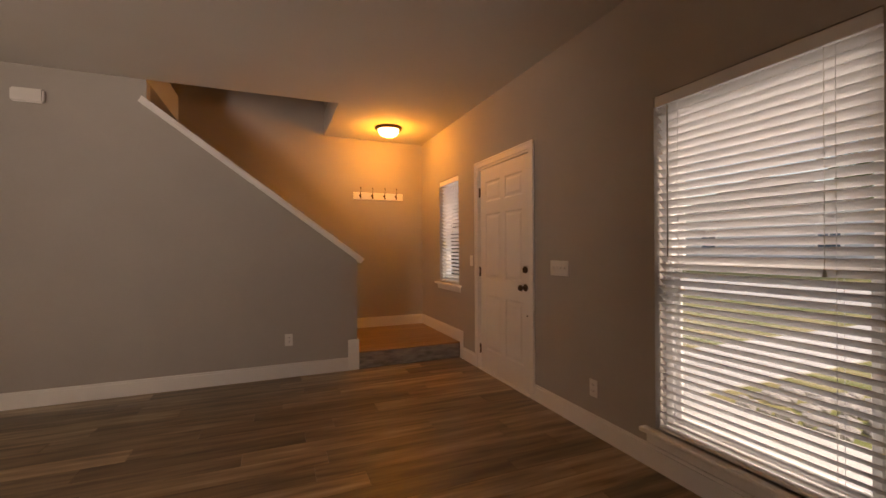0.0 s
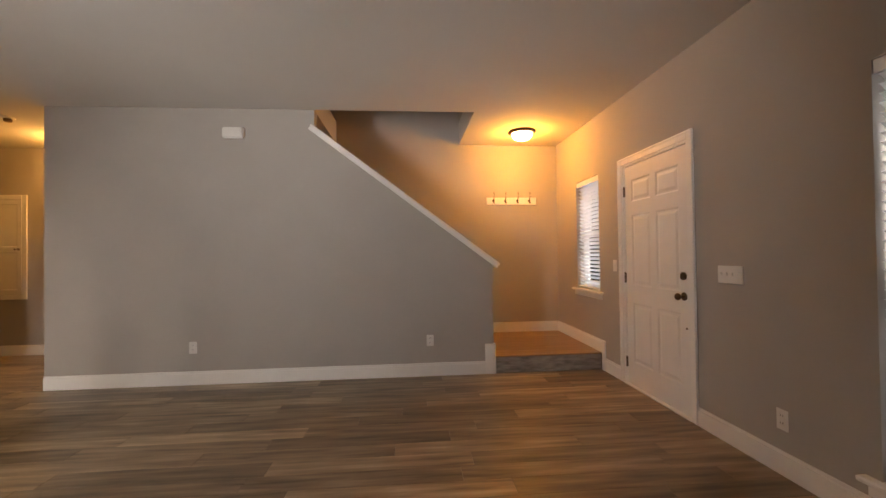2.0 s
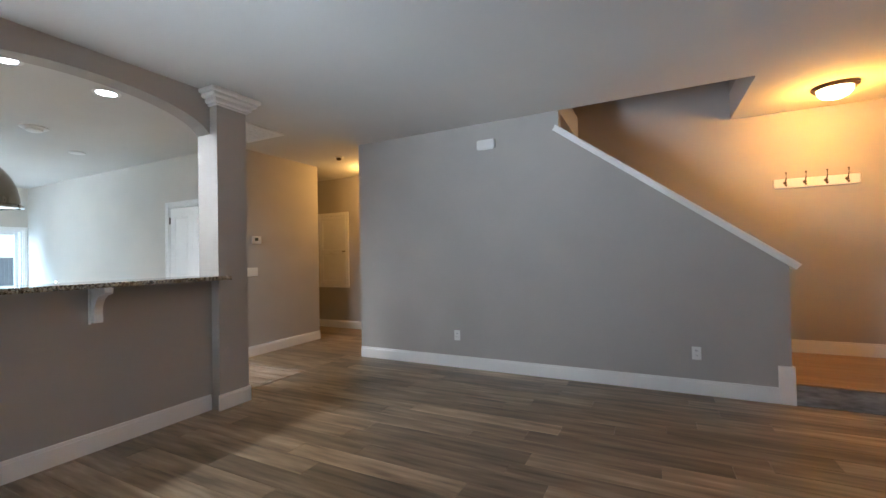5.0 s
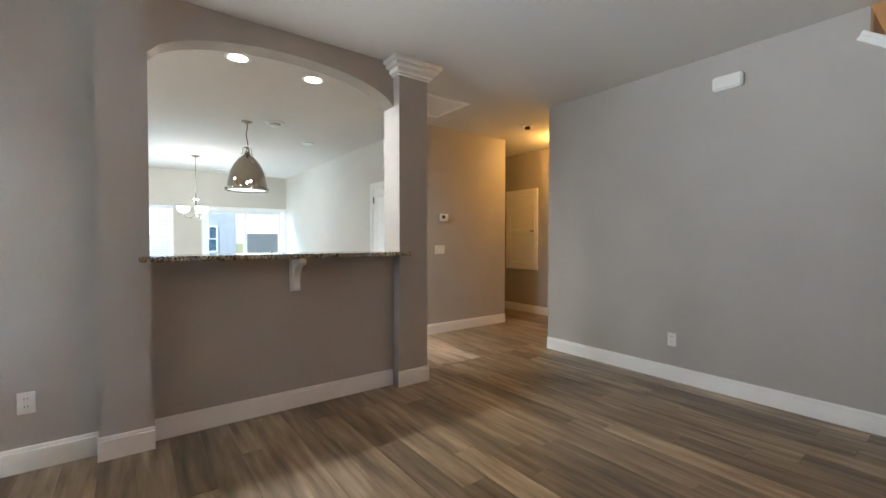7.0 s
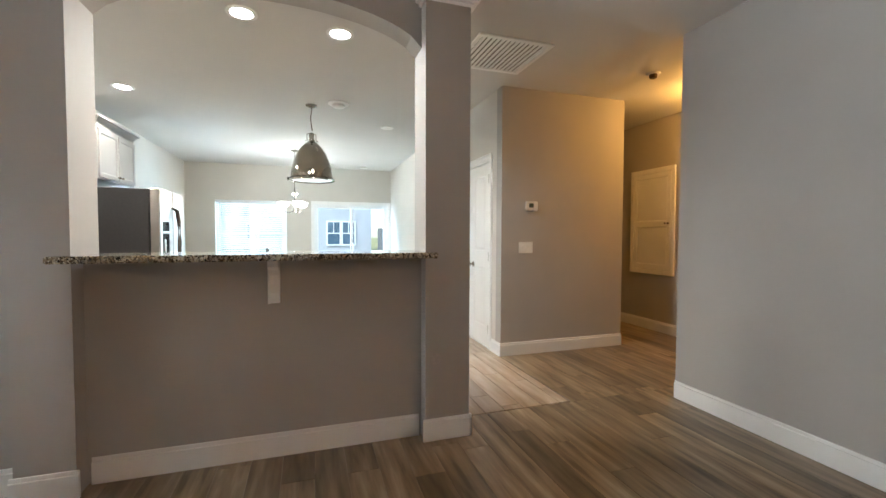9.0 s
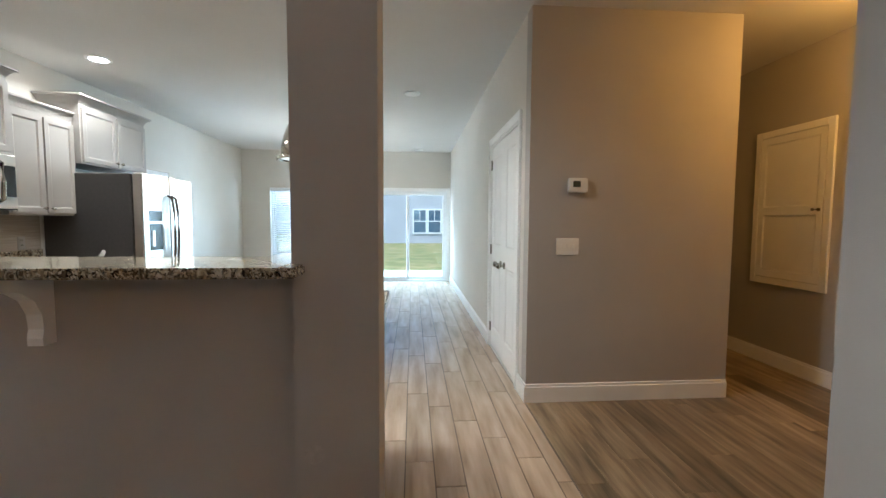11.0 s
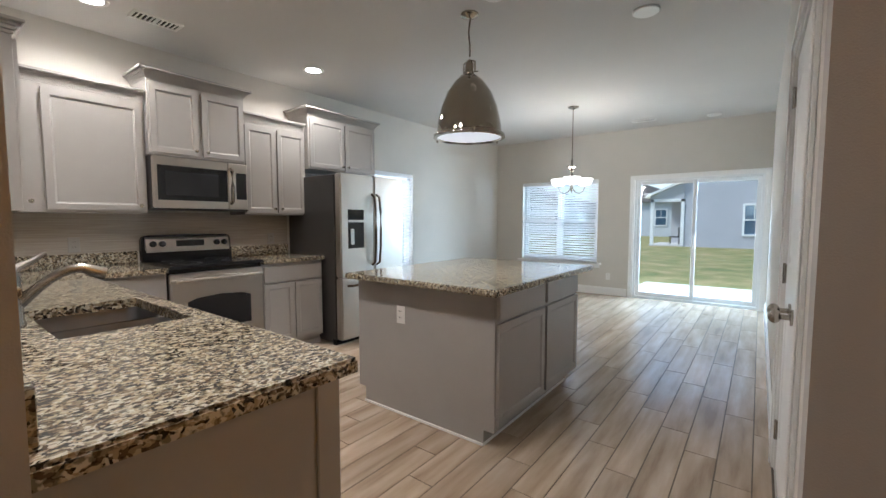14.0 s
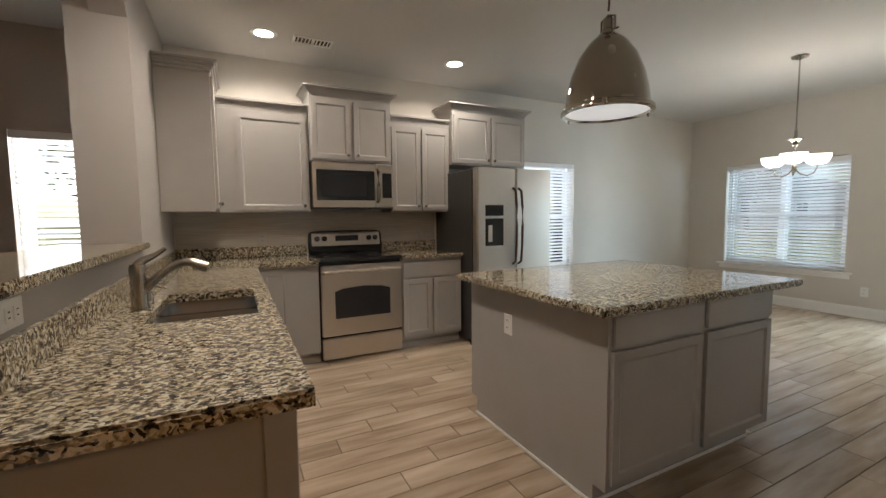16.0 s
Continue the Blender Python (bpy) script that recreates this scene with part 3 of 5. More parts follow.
# sliding patio door
fsd = facing((W_, SLIDE[0], 0), "+x")
SW, SH = SLIDE[1] - SLIDE[0], SLIDE[3]
casing("trim_slider", fsd, SW, SH, 0.05, "white trim round the sliding door")
slider = thing("sliding_door", (W_ - 0.08, 3.4, 0), "white two-panel sliding glass patio door, closed", "door", kind="structure")
bm = bmesh.new()
for u0, v0, u1, v1 in ((0.018, 0, 0.05, SH), (SW - 0.05, 0, SW - 0.018, SH), (0.05, 0, SW - 0.05, 0.035), (0.05, SH - 0.045, SW - 0.05, SH - 0.018)): at_box(fsd, u0, v0, -0.14, u1, v1, -0.03, bm=bm, bevel=0.003)
part("door_frame", bm, VINYL, slider)
for u0, u1, d in ((0.05, SW / 2 + 0.03, -0.06), (SW / 2 - 0.03, SW - 0.05, -0.10)):
    bm = bmesh.new()
    s = 0.055
    for a0, b0, a1, b1 in ((u0, 0.035, u0 + s, SH - 0.045), (u1 - s, 0.035, u1, SH - 0.045), (u0 + s, 0.035, u1 - s, 0.10), (u0 + s, SH - 0.10, u1 - s, SH - 0.045)): at_box(fsd, a0, b0, d - 0.035, a1, b1, d, bm=bm, bevel=0.004)
    leaf = part("leaf", bm, VINYL, slider)
    pane = part("pane", at_box(fsd, u0 + s, 0.10, d - 0.02, u1 - s, SH - 0.10, d - 0.014), GLASS, leaf)
    pane.visible_shadow = False
part("handle", at_box(fsd, SW / 2 + 0.0, 0.86, -0.06, SW / 2 + 0.02, 1.06, -0.035, bevel=0.006), VINYL, slider)

# ---- entry: landing, stair, hooks, lamp ----
landing = thing("landing", (1.6, 5.8, 0), "raised oak landing with grey stone riser", "landing", kind="structure")
part("riser", B(0.983, 5.115, 0, E_ - 0.018, 5.14, 0.165), STONE, landing, "grey stone-look riser")
part("nosing", B(0.965, 5.10, 0.165, E_ - 0.018, 5.13, 0.182, bevel=0.005), OAK, landing)
part("platform", B(0.965, 5.14, 0, E_, 6.42, 0.169), JOINT, landing)
stair = thing("stair", (0, 5.8, 0), "oak stair rising behind the sloping wall", "stair", kind="structure")
for k in range(12):
    x, z = 0.965 - 0.235 * k, 0.18 + 0.19 * (k + 1)
    part("riser", B(x - 0.02, 5.23, z - 0.19, x, 6.42, z - 0.025), TRIM, stair)
    part("tread", B(x - 0.25, 5.23, z - 0.025, x + 0.02, 6.42, z, bevel=0.004), OAK, stair)
rack = thing("coat_hook_rack", (1.51, 6.42, 1.98), "white wooden rack with four brass hooks on the wall", "coat rack")
part("board", B(1.16, 6.40, 1.93, 1.86, 6.42, 2.03, bevel=0.005), TRIM, rack)
for x in (1.255, 1.42, 1.59, 1.755):
    bm = cyl(bmesh.new(), (x, 6.40, 1.985), (x, 6.394, 1.985), 0.016)
    tube(bm, [(x, 6.397, 1.99), (x, 6.37, 2.0), (x, 6.35, 2.03), (x, 6.345, 2.07), (x, 6.35, 2.09)], [0.006, 0.006, 0.005, 0.005, 0.009], 8)
    tube(bm, [(x, 6.397, 1.975), (x, 6.375, 1.95), (x, 6.355, 1.945), (x, 6.345, 1.96)], [0.006, 0.005, 0.005, 0.008], 8)
    part("hook", bm, BRONZE, rack, "aged brass double hook", True)
LX, LY = 1.49, 5.76
light = thing("ceiling_light", (LX, LY, H), "round flush ceiling light with glowing glass bowl", "ceiling light")
part("rim", turned(bmesh.new(), [(0.01, 0), (0.165, 0), (0.168, -0.018), (0.15, -0.034), (0.128, -0.03), (0.128, -0.001)], (LX, LY, H)), BRONZE, light, "bronze rim", True)
bowl = part("bowl", turned(bmesh.new(), [(0.128, -0.03), (0.122, -0.06), (0.10, -0.09), (0.06, -0.108), (0.0, -0.113)], (LX, LY, H)), BULB, light, "glowing frosted glass bowl", True)
bowl.visible_shadow = False


def plate(f, u, v, w, h, label, category, slots, mat=None):
    """A wall plate centred at (u, v); slots are small (u, v, w, h, proud) boxes on it."""
    ob = thing("wall_plate" if category != "socket" else "wall_socket", f(u, v, 0), label, category)
    part("plate", at_box(f, u - w / 2, v - h / 2, 0, u + w / 2, v + h / 2, 0.006, bevel=0.002), mat or PLASTIC, ob)
    for a, b, sw, sh, d, dark in slots:
        part("slot" if dark else "switch", at_box(f, u + a - sw / 2, v + b - sh / 2, 0.005, u + a + sw / 2, v + b + sh / 2, d), BLACK if dark else mat or PLASTIC, ob)
    return ob


def socket(f, u, v, label, mat=None):
    return plate(f, u, v, 0.072, 0.116, label, "socket", [(0, s * 0.021, 0.034, 0.028, 0.008, False) for s in (-1, 1)] + [(a, s * 0.021 + 0.003, 0.003, 0.009, 0.0085, True) for s in (-1, 1) for a in (-0.007, 0.007)], mat)


def switches(f, u, v, n, label):
    return plate(f, u, v, 0.07 + 0.046 * (n - 1), 0.116, label, "switch", [((k - (n - 1) / 2) * 0.046, 0.004, 0.009, 0.02, 0.014, False) for k in range(n)])


fe, fst, fth = facing((E_, 0, 0), "-x"), facing((0, 5.11, 0), "-y"), facing((-4.81, 0, 0), "+x")
switches(fe, -3.317, 1.10, 4, "white four-gang light switch plate beside the front door")
switches(fe, -4.808, 1.12, 1, "white single light switch plate")
socket(fe, -2.965, 0.308, "white wall socket under the switch plate")
socket(fst, 0.295, 0.366, "white wall socket on the stair wall")
socket(fst, -2.058, 0.366, "white wall socket on the stair wall")
switches(fth, 4.57, 1.12, 3, "white three-gang switch plate under the thermostat")
socket(facing((-3.455, 0, 0), "+x"), 0.82, 0.37, "white wall socket beside the pilaster")
socket(facing((W_, 0, 0), "+x"), 2.15, 0.32, "white wall socket beside the sliding door")
box_ = thing("chime_box", (-1.65, 5.11, 2.5), "white plastic door chime box high on the wall", "door chime")
part("cover", B(-1.755, 5.065, 2.45, -1.545, 5.11, 2.56, bevel=0.012, segments=2), PLASTIC, box_)
th = thing("thermostat", (-4.81, 4.63, 1.55), "white thermostat with dark display", "thermostat")
part("body", at_box(fth, 4.56, 1.50, 0, 4.70, 1.60, 0.026, bevel=0.008, segments=2), PLASTIC, th)
part("display", at_box(fth, 4.592, 1.535, 0.02, 4.645, 1.578, 0.0275), SCREEN, th, "dark display")
for k in range(3): part("button", at_box(fth, 4.655, 1.53 + k * 0.018, 0.02, 4.675, 1.54 + k * 0.018, 0.029, bevel=0.001), PLASTIC, th)
# access panel in the hall
fh = facing((-5.70, 6.74, 0.74), "-y")
acc = thing("access_panel", (-5.34, 6.74, 0.74), "white framed two-panel access door on the hall wall", "cabinet door")
bm = bmesh.new()
for u0, v0, u1, v1 in ((0, 0, 0.06, 1.385), (0.675, 0, 0.735, 1.385), (0.06, 0, 0.675, 0.06), (0.06, 1.325, 0.675, 1.385)): at_box(fh, u0, v0, 0, u1, v1, 0.02, bm=bm, bevel=0.004)
part("frame", bm, TRIM, acc)
fh2 = facing((-5.636, 6.722, 0.804), "-y")
part("door", panel_sheet(bmesh.new(), fh2, 0.607, 1.257, 0.016, [(0.05, 0.557, 0.06, 0.56), (0.05, 0.557, 0.63, 1.20)]), TRIM, acc)
knob(acc, fh2, 0.575, 0.60, BRONZE, 0.012)
# ceiling fittings
vent = thing("return_vent", (-4.17, 3.97, H), "white louvred return air grille in the ceiling", "vent")
bm = bmesh.new()
for x0, y0, x1, y1 in ((-4.48, 3.64, -3.86, 3.68), (-4.48, 4.24, -3.86, 4.28), (-4.48, 3.68, -4.44, 4.24), (-3.90, 3.68, -3.86, 4.24)): box(bm, x0, y0, H - 0.016, x1, y1, H, bevel=0.003)
part("frame", bm, TRIM, vent)
for k in range(14): part("slat", B(-4.44, 3.69 + k * 0.04, H - 0.010, -3.90, 3.714 + k * 0.04, H - 0.004), TRIM, vent)
part("backing", B(-4.44, 3.68, H - 0.003, -3.90, 4.24, H - 0.001), GROUT, vent)


def ceiling_disc(name, x, y, r, label, category, dark=False):
    ob = thing(name, (x, y, H), label, category)
    part("base", turned(bmesh.new(), [(0, 0), (r, 0), (r, -0.008), (r * 0.92, -0.014), (0, -0.014)], (x, y, H)), PLASTIC, ob, smooth=True)
    if name == "smoke_detector":
        part("sensor", turned(bmesh.new(), [(r * 0.6, -0.014), (r * 0.58, -0.04), (r * 0.45, -0.048), (0, -0.05)], (x, y, H)), BRONZE if dark else PLASTIC, ob, smooth=True)


ceiling_disc("smoke_detector", -5.93, 2.76, 0.12, "white round smoke detector on the ceiling", "smoke detector")
ceiling_disc("smoke_detector", -4.08, 5.475, 0.06, "small dark smoke detector at the hall", "smoke detector", True)
ceiling_disc("ceiling_speaker", -6.81, 3.48, 0.09, "white round ceiling speaker cover", "speaker")
ceiling_disc("ceiling_speaker", -10.5, 3.61, 0.09, "white round ceiling speaker cover", "speaker")


def register(x, y, w, d, along, label):
    ob = thing("ceiling_vent", (x, y, H), label, "vent", "ceiling registers")
    a, b = (w, d) if along == "x" else (d, w)
    bm = bmesh.new()
    t = 0.02
    for x0, y0, x1, y1 in ((x - a / 2, y - b / 2, x + a / 2, y - b / 2 + t), (x - a / 2, y + b / 2 - t, x + a / 2, y + b / 2), (x - a / 2, y - b / 2 + t, x - a / 2 + t, y + b / 2 - t), (x + a / 2 - t, y - b / 2 + t, x + a / 2, y + b / 2 - t)): box(bm, x0, y0, H - 0.01, x1, y1, H, bevel=0.002)
    part("frame", bm, PLASTIC, ob)
    part("backing", B(x - a / 2 + t, y - b / 2 + t, H - 0.003, x + a / 2 - t, y + b / 2 - t, H - 0.001), BLACK, ob)
    for k in range(9):
        s = -w / 2 + 0.04 + k * (w - 0.08) / 8
        if k == 4: s0, s1 = s - 0.012, s + 0.012
        else: s0, s1 = s - 0.005, s + 0.005
        part("slat", B(x + s0, y - b / 2 + t, H - 0.009, x + s1, y + b / 2 - t, H - 0.004) if along == "x" else B(x - a / 2 + t, y + s0, H - 0.009, x + a / 2 - t, y + s1, H - 0.004), PLASTIC, ob)


register(-4.75, 0.565, 0.32, 0.15, "x", "white louvred ceiling register over the range wall")
register(-10.28, 2.75, 0.32, 0.13, "y", "white louvred ceiling register near the sliding door")
for x, y in CANS:
    ob = thing("recessed_light", (x, y, H), "white recessed ceiling can light, lit", "ceiling light", "recessed kitchen lights")
    part("trim_ring", turned(bmesh.new(), [(0.072, 0.0), (0.072, -0.006), (0.10, -0.006), (0.103, 0)], (x, y, H), 32), PLASTIC, ob, smooth=True)
    part("lens", turned(bmesh.new(), [(0, -0.003), (0.074, -0.003)], (x, y, H), 32), CANGLOW, ob, "glowing white lens")

# ---- bar and peninsula ----
bar = thing("bar_top", (-3.44, 2.22, 1.115), "speckled granite raised bar top on the half wall", "countertop")
bm = B(-3.66, 1.39, 1.1165, -3.235, 3.082, 1.15, bevel=0.006, segments=2)
part("slab", bm, GRAN, bar)
for y0, y1 in ((1.315, 1.389), (3.083, 3.13)): part("return", B(-3.342 if y0 < 2 else -3.355, y0, 1.1165, -3.237, y1, 1.15, bevel=0.006, segments=2), GRAN, bar)
cor = thing("corbel", (-3.455, 2.225, 0.88), "white curved wooden bracket under the bar", "bracket")
bm = bmesh.new()
prof = [(0.0, 0.875), (0.05, 0.875), (0.052, 0.90), (0.045, 0.93), (0.05, 0.98), (0.075, 1.03), (0.12, 1.062), (0.17, 1.072), (0.185, 1.085), (0.185, 1.1155), (0.0, 1.1155)]
a, b = ([bm.verts.new((-3.455 + x, y, z)) for x, z in prof] for y in (2.22, 2.27))
bm.faces.new(a); bm.faces.new(b[::-1])
for k in range(len(prof)): bm.faces.new((a[k], a[(k + 1) % len(prof)], b[(k + 1) % len(prof)], b[k]))
part("bracket", bm, TRIM, cor)
part("backplate", B(-3.455, 2.205, 0.865, -3.443, 2.219, 1.1155, bevel=0.002), TRIM, cor)
single("wall_stain", turned(bmesh.new(), [(0, 0.0), (0.035, 0.0)], (0, 0, 0), 20), SMUDGE, "faint grey scuff on the column", "stain", kind="structure").matrix_basis = pose(-3.3565, 3.15, 0.50, 0, 90, 0)


def cabinet_door(parent, f, w, h, knob_at=None, frame_w=0.042):
    d = part("door", panel_sheet(bmesh.new(), f, w, h, 0.019, [(frame_w, w - frame_w, frame_w, h - frame_w)], inset=0.013, depth=0.008), CABINET, parent)
    if knob_at:
        bm = cyl(bmesh.new(), f(*knob_at, 0), f(*knob_at, 0.016), 0.006, n=12)
        bmesh.ops.create_uvsphere(bm, u_segments=14, v_segments=8, radius=0.014, matrix=Matrix.Translation(f(*knob_at, 0.022)))
        part("knob", bm, NICKEL, d, "small brushed nickel knob", True)
    return d


def drawer(parent, f, w, h):
    return part("drawer_front", at_box(f, 0, 0, -0.019, w, h, 0, bevel=0.004, segments=2), CABINET, parent)


pen = thing("peninsula_cabinet", (-3.91, 2.0, 0), "greige base cabinet run under the sink", "cabinet")
bm = B(-4.18, 0.60, 0.10, -3.625, 3.31, 0.68)
box(bm, -4.18, 0.60, 0.6805, -3.625, 1.87, 0.874)
box(bm, -4.18, 2.54, 0.6805, -3.625, 3.31, 0.874)
box(bm, -4.12, 0.60, 0.0, -3.625, 3.31, 0.0995)
part("body", bm, CABINET, pen)
part("end_panel", B(-4.13, 3.3105, 0.0, -3.625, 3.322, 0.874), CABINET, pen)
part("corner_stile", B(-4.20, 3.3105, 0.0, -4.131, 3.33, 0.874, bevel=0.003), CABINET, pen)
for y0, y1 in ((0.70, 1.25), (1.27, 1.78), (1.80, 2.50), (2.52, 3.29)): cabinet_door(pen, facing((-4.199, y1, 0.13), "-x"), y1 - y0, 0.72)
CT, CB = 0.914, 0.876
HX0, HX1, HY0, HY1 = -4.165, -3.795, 1.90, 2.52
top = thing("countertop", (-3.93, 1.7, CB), "speckled cream and brown granite countertop with sink cutout", "countertop")
bm = bmesh.new()
for x0, y0, x1, y1 in ((-4.235, HY1, -3.622, 3.36), (-4.235, -0.028, -3.622, HY0), (-4.235, HY0, HX0, HY1), (HX1, HY0, -3.622, HY1), (-4.725, -0.028, -4.235, 0.65)): box(bm, x0, y0, CB, x1, y1, CT)
bmesh.ops.remove_doubles(bm, verts=bm.verts[:], dist=1e-5)
outer = [e for e in bm.edges if abs(e.verts[0].co.z - CT) < 1e-4 and abs(e.verts[1].co.z - CT) < 1e-4 and all(abs(v.co.y - 3.36) < 1e-4 for v in e.verts)]
bmesh.ops.bevel(bm, geom=outer, offset=0.008, segments=3, affect="EDGES")
part("slab", bm, GRAN, top)
part("backsplash", B(-3.642, -0.005, CT + 0.0005, -3.622, 3.30, CT + 0.10, bevel=0.002), GRAN, top)
part("backsplash", B(-4.725, -0.028, CT + 0.0005, -3.643, -0.008, CT + 0.10, bevel=0.002), GRAN, top)
sink = thing("sink", (-3.98, 2.25, 0.7), "stainless steel double-bowl undermount sink", "sink")
ym = (HY0 + HY1) / 2
for y0, y1 in ((HY0 - 0.01, ym - 0.012), (ym + 0.012, HY1 + 0.01)):
    bm = bmesh.new()
    rings = []
    for ins, z in ((0, CB - 0.001), (0.004, 0.86), (0.012, 0.74), (0.03, 0.715), (0.06, 0.71)):
        ring = []
        for cx, cy, a0 in ((HX1 + 0.008 - ins - 0.05, y1 - ins - 0.05, 0), (HX0 - 0.008 + ins + 0.05, y1 - ins - 0.05, 90), (HX0 - 0.008 + ins + 0.05, y0 + ins + 0.05, 180), (HX1 + 0.008 - ins - 0.05, y0 + ins + 0.05, 270)):
            for k in range(6): ring.append(bm.verts.new((cx + 0.05 * math.cos(radians(a0 + 18 * k)), cy + 0.05 * math.sin(radians(a0 + 18 * k)), z)))
        rings.append(ring)
    for a, b in zip(rings, rings[1:]):
        for k in range(24): bm.faces.new((a[k], a[(k + 1) % 24], b[(k + 1) % 24], b[k]))
    bm.faces.new(rings[-1])
    bowl = part("bowl", bm, SINKST, sink, smooth=True)
    part("drain", turned(bmesh.new(), [(0.045, 0.004), (0.04, 0.006), (0.03, 0.002), (0, 0.001)], (-3.98, (y0 + y1) / 2, 0.711), 24), CHROME, bowl, smooth=True)
part("divider", B(HX0 - 0.008, ym - 0.016, 0.80, HX1 + 0.008, ym + 0.016, 0.868, bevel=0.012, segments=3), NICKEL, sink, smooth=True)
FX, FY = -3.735, 2.20
fau = thing("faucet", (FX, FY, CT), "brushed nickel pull-out kitchen faucet with lever", "faucet")
part("body", turned(bmesh.new(), [(0, 0), (0.034, 0), (0.034, 0.008), (0.03, 0.02), (0.029, 0.13), (0.031, 0.165), (0.027, 0.183), (0, 0.188)], (FX, FY, CT), 24), NICKEL, fau, smooth=True)
pts, rs = [], []
for k in range(13):
    s = k / 12
    pts.append((FX - 0.01 - 0.24 * s, FY + 0.02 * s, CT + 0.07 + 0.115 * math.sin(min(1, s * 1.15) * math.pi * 0.62) - 0.03 * max(0, s - 0.75) * 4 * 0.6))
    rs.append(0.021 - 0.004 * math.sin(s * math.pi) + (0.003 if s > 0.75 else 0))
part("spout", tube(bmesh.new(), pts, rs, 14), NICKEL, fau, smooth=True)
part("lever", tube(bmesh.new(), [(FX, FY, CT + 0.175), (FX - 0.02, FY - 0.008, CT + 0.198), (FX - 0.06, FY - 0.02, CT + 0.218), (FX - 0.095, FY - 0.03, CT + 0.243)], [0.022, 0.016, 0.011, 0.008], 12), NICKEL, fau, smooth=True)
soap = thing("soap_dispenser", (FX, 2.02, CT), "small brushed nickel soap dispenser by the sink", "soap dispenser")
part("base", turned(bmesh.new(), [(0, 0), (0.022, 0), (0.02, 0.03), (0.012, 0.05), (0.012, 0.065), (0, 0.068)], (FX, 2.02, CT), 20), NICKEL, soap, smooth=True)
part("nozzle", tube(bmesh.new(), [(FX, 2.02, CT + 0.06), (FX - 0.03, 2.02, CT + 0.066), (FX - 0.07, 2.025, CT + 0.055)], [0.011, 0.009, 0.006], 10), NICKEL, soap, smooth=True)

plate(facing((-3.62, 0, 0), "-x"), -2.96, 1.065, 0.116, 0.072, "white wall socket lying sideways above the granite splash", "socket",
      [(d * 0.021, 0, 0.028, 0.034, 0.008, False) for d in (-1, 1)] + [(d * 0.021 + 0.003, e, 0.009, 0.003, 0.0085, True) for d in (-1, 1) for e in (-0.007, 0.007)])

# ---- range wall ----
splash = thing("tile_backsplash", (-5, S_, 1.0), "beige linear mosaic backsplash", "backsplash", kind="structure")
part("tile_sheet", B(-6.14, S_, CT + 0.10, -3.625, S_ + 0.008, 1.345), SPLASH, splash)
fw = facing((0, S_ + 0.008, 0), "+y")
socket(fw, 4.32, 1.085, "grey wall socket on the backsplash", GREYPL)
socket(fw, 5.94, 1.08, "grey wall socket on the backsplash", GREYPL)


def crown(f, w, depth, z0, z1, out=0.05, ends=(True, True)):
    """A stepped crown of the given width on top of a cabinet; d runs from the front face back."""
    bm = bmesh.new()
    n = 9
    for k in range(n):
        o = out * (1 - math.cos(math.pi / 2 * (k + 1) / n)) if k < n - 2 else out
        at_box(f, -o if ends[0] else 0, z0 + (z1 - z0) * k / n, -depth, w + (o if ends[1] else 0), z0 + (z1 - z0) * (k + 1) / n, o, bm=bm, bevel=0.001)
    return bm


def upper(x0, x1, z0, z1, ztop, front, doors, ends, label):
    ob = thing("wall_cabinet", ((x0 + x1) / 2, S_, z0), label, "cabinet", "upper kitchen cabinets")
    part("body", B(x0, S_ + 0.001, z0, x1, front - 0.02, z1, bevel=0.002), CABINET, ob)
    part("crown", crown(facing((x1, front - 0.02, 0), "+y"), x1 - x0, front - 0.02 - S_ - 0.001, z1 + 0.0005, ztop, 0.055 if ends[0] else 0.03, ends), CABINET, ob, "stepped crown moulding")
    for a, b, k in doors:
        w, h = b - a, z1 - z0 - 0.05
        cabinet_door(ob, facing((b, front, z0 + 0.02), "+y"), w, h, (w - 0.03 if k == "r" else 0.03, 0.04))


upper(-4.728, -3.99, 1.33, 2.205, 2.295, 0.30, [(-4.705, -4.135, "r")], (False, False), "greige single-door wall cabinet beside the microwave")
upper(-5.507, -4.737, 1.80, 2.385, 2.47, 0.345, [(-5.495, -5.137, "l"), (-5.105, -4.75, "r")], (True, True), "greige two-door wall cabinet over the microwave")
upper(-6.175, -5.515, 1.33, 2.205, 2.295, 0.30, [(-6.165, -5.855, "l"), (-5.835, -5.525, "r")], (False, False), "greige two-door wall cabinet beside the refrigerator")
upper(-7.135, -6.185, 1.825, 2.385, 2.475, 0.36, [(-7.12, -6.67, "l"), (-6.65, -6.20, "r")], (True, True), "greige two-door wall cabinet over the refrigerator")
cc = thing("wall_cabinet", (-3.80, 0.3, 1.335), "tall greige corner wall cabinet with plain end panel", "cabinet", "upper kitchen cabinets")
part("body", B(-3.975, S_ + 0.001, 1.335, -3.622, 0.64, 2.365, bevel=0.002), CABINET, cc)
bm = bmesh.new()
for k in range(4):
    o = 0.055 * ((k + 1) / 4) ** 1.3
    box(bm, -3.975 - o, S_ + 0.001, 2.3655 + 0.0225 * k, -3.622, 0.64 + o, 2.3655 + 0.0225 * (k + 1), bevel=0.004)
part("crown", bm, CABINET, cc, "stepped crown moulding")
cabinet_door(cc, facing((-3.995, 0.63, 1.355), "-x"), 0.30, 0.99, (0.03, 0.04))

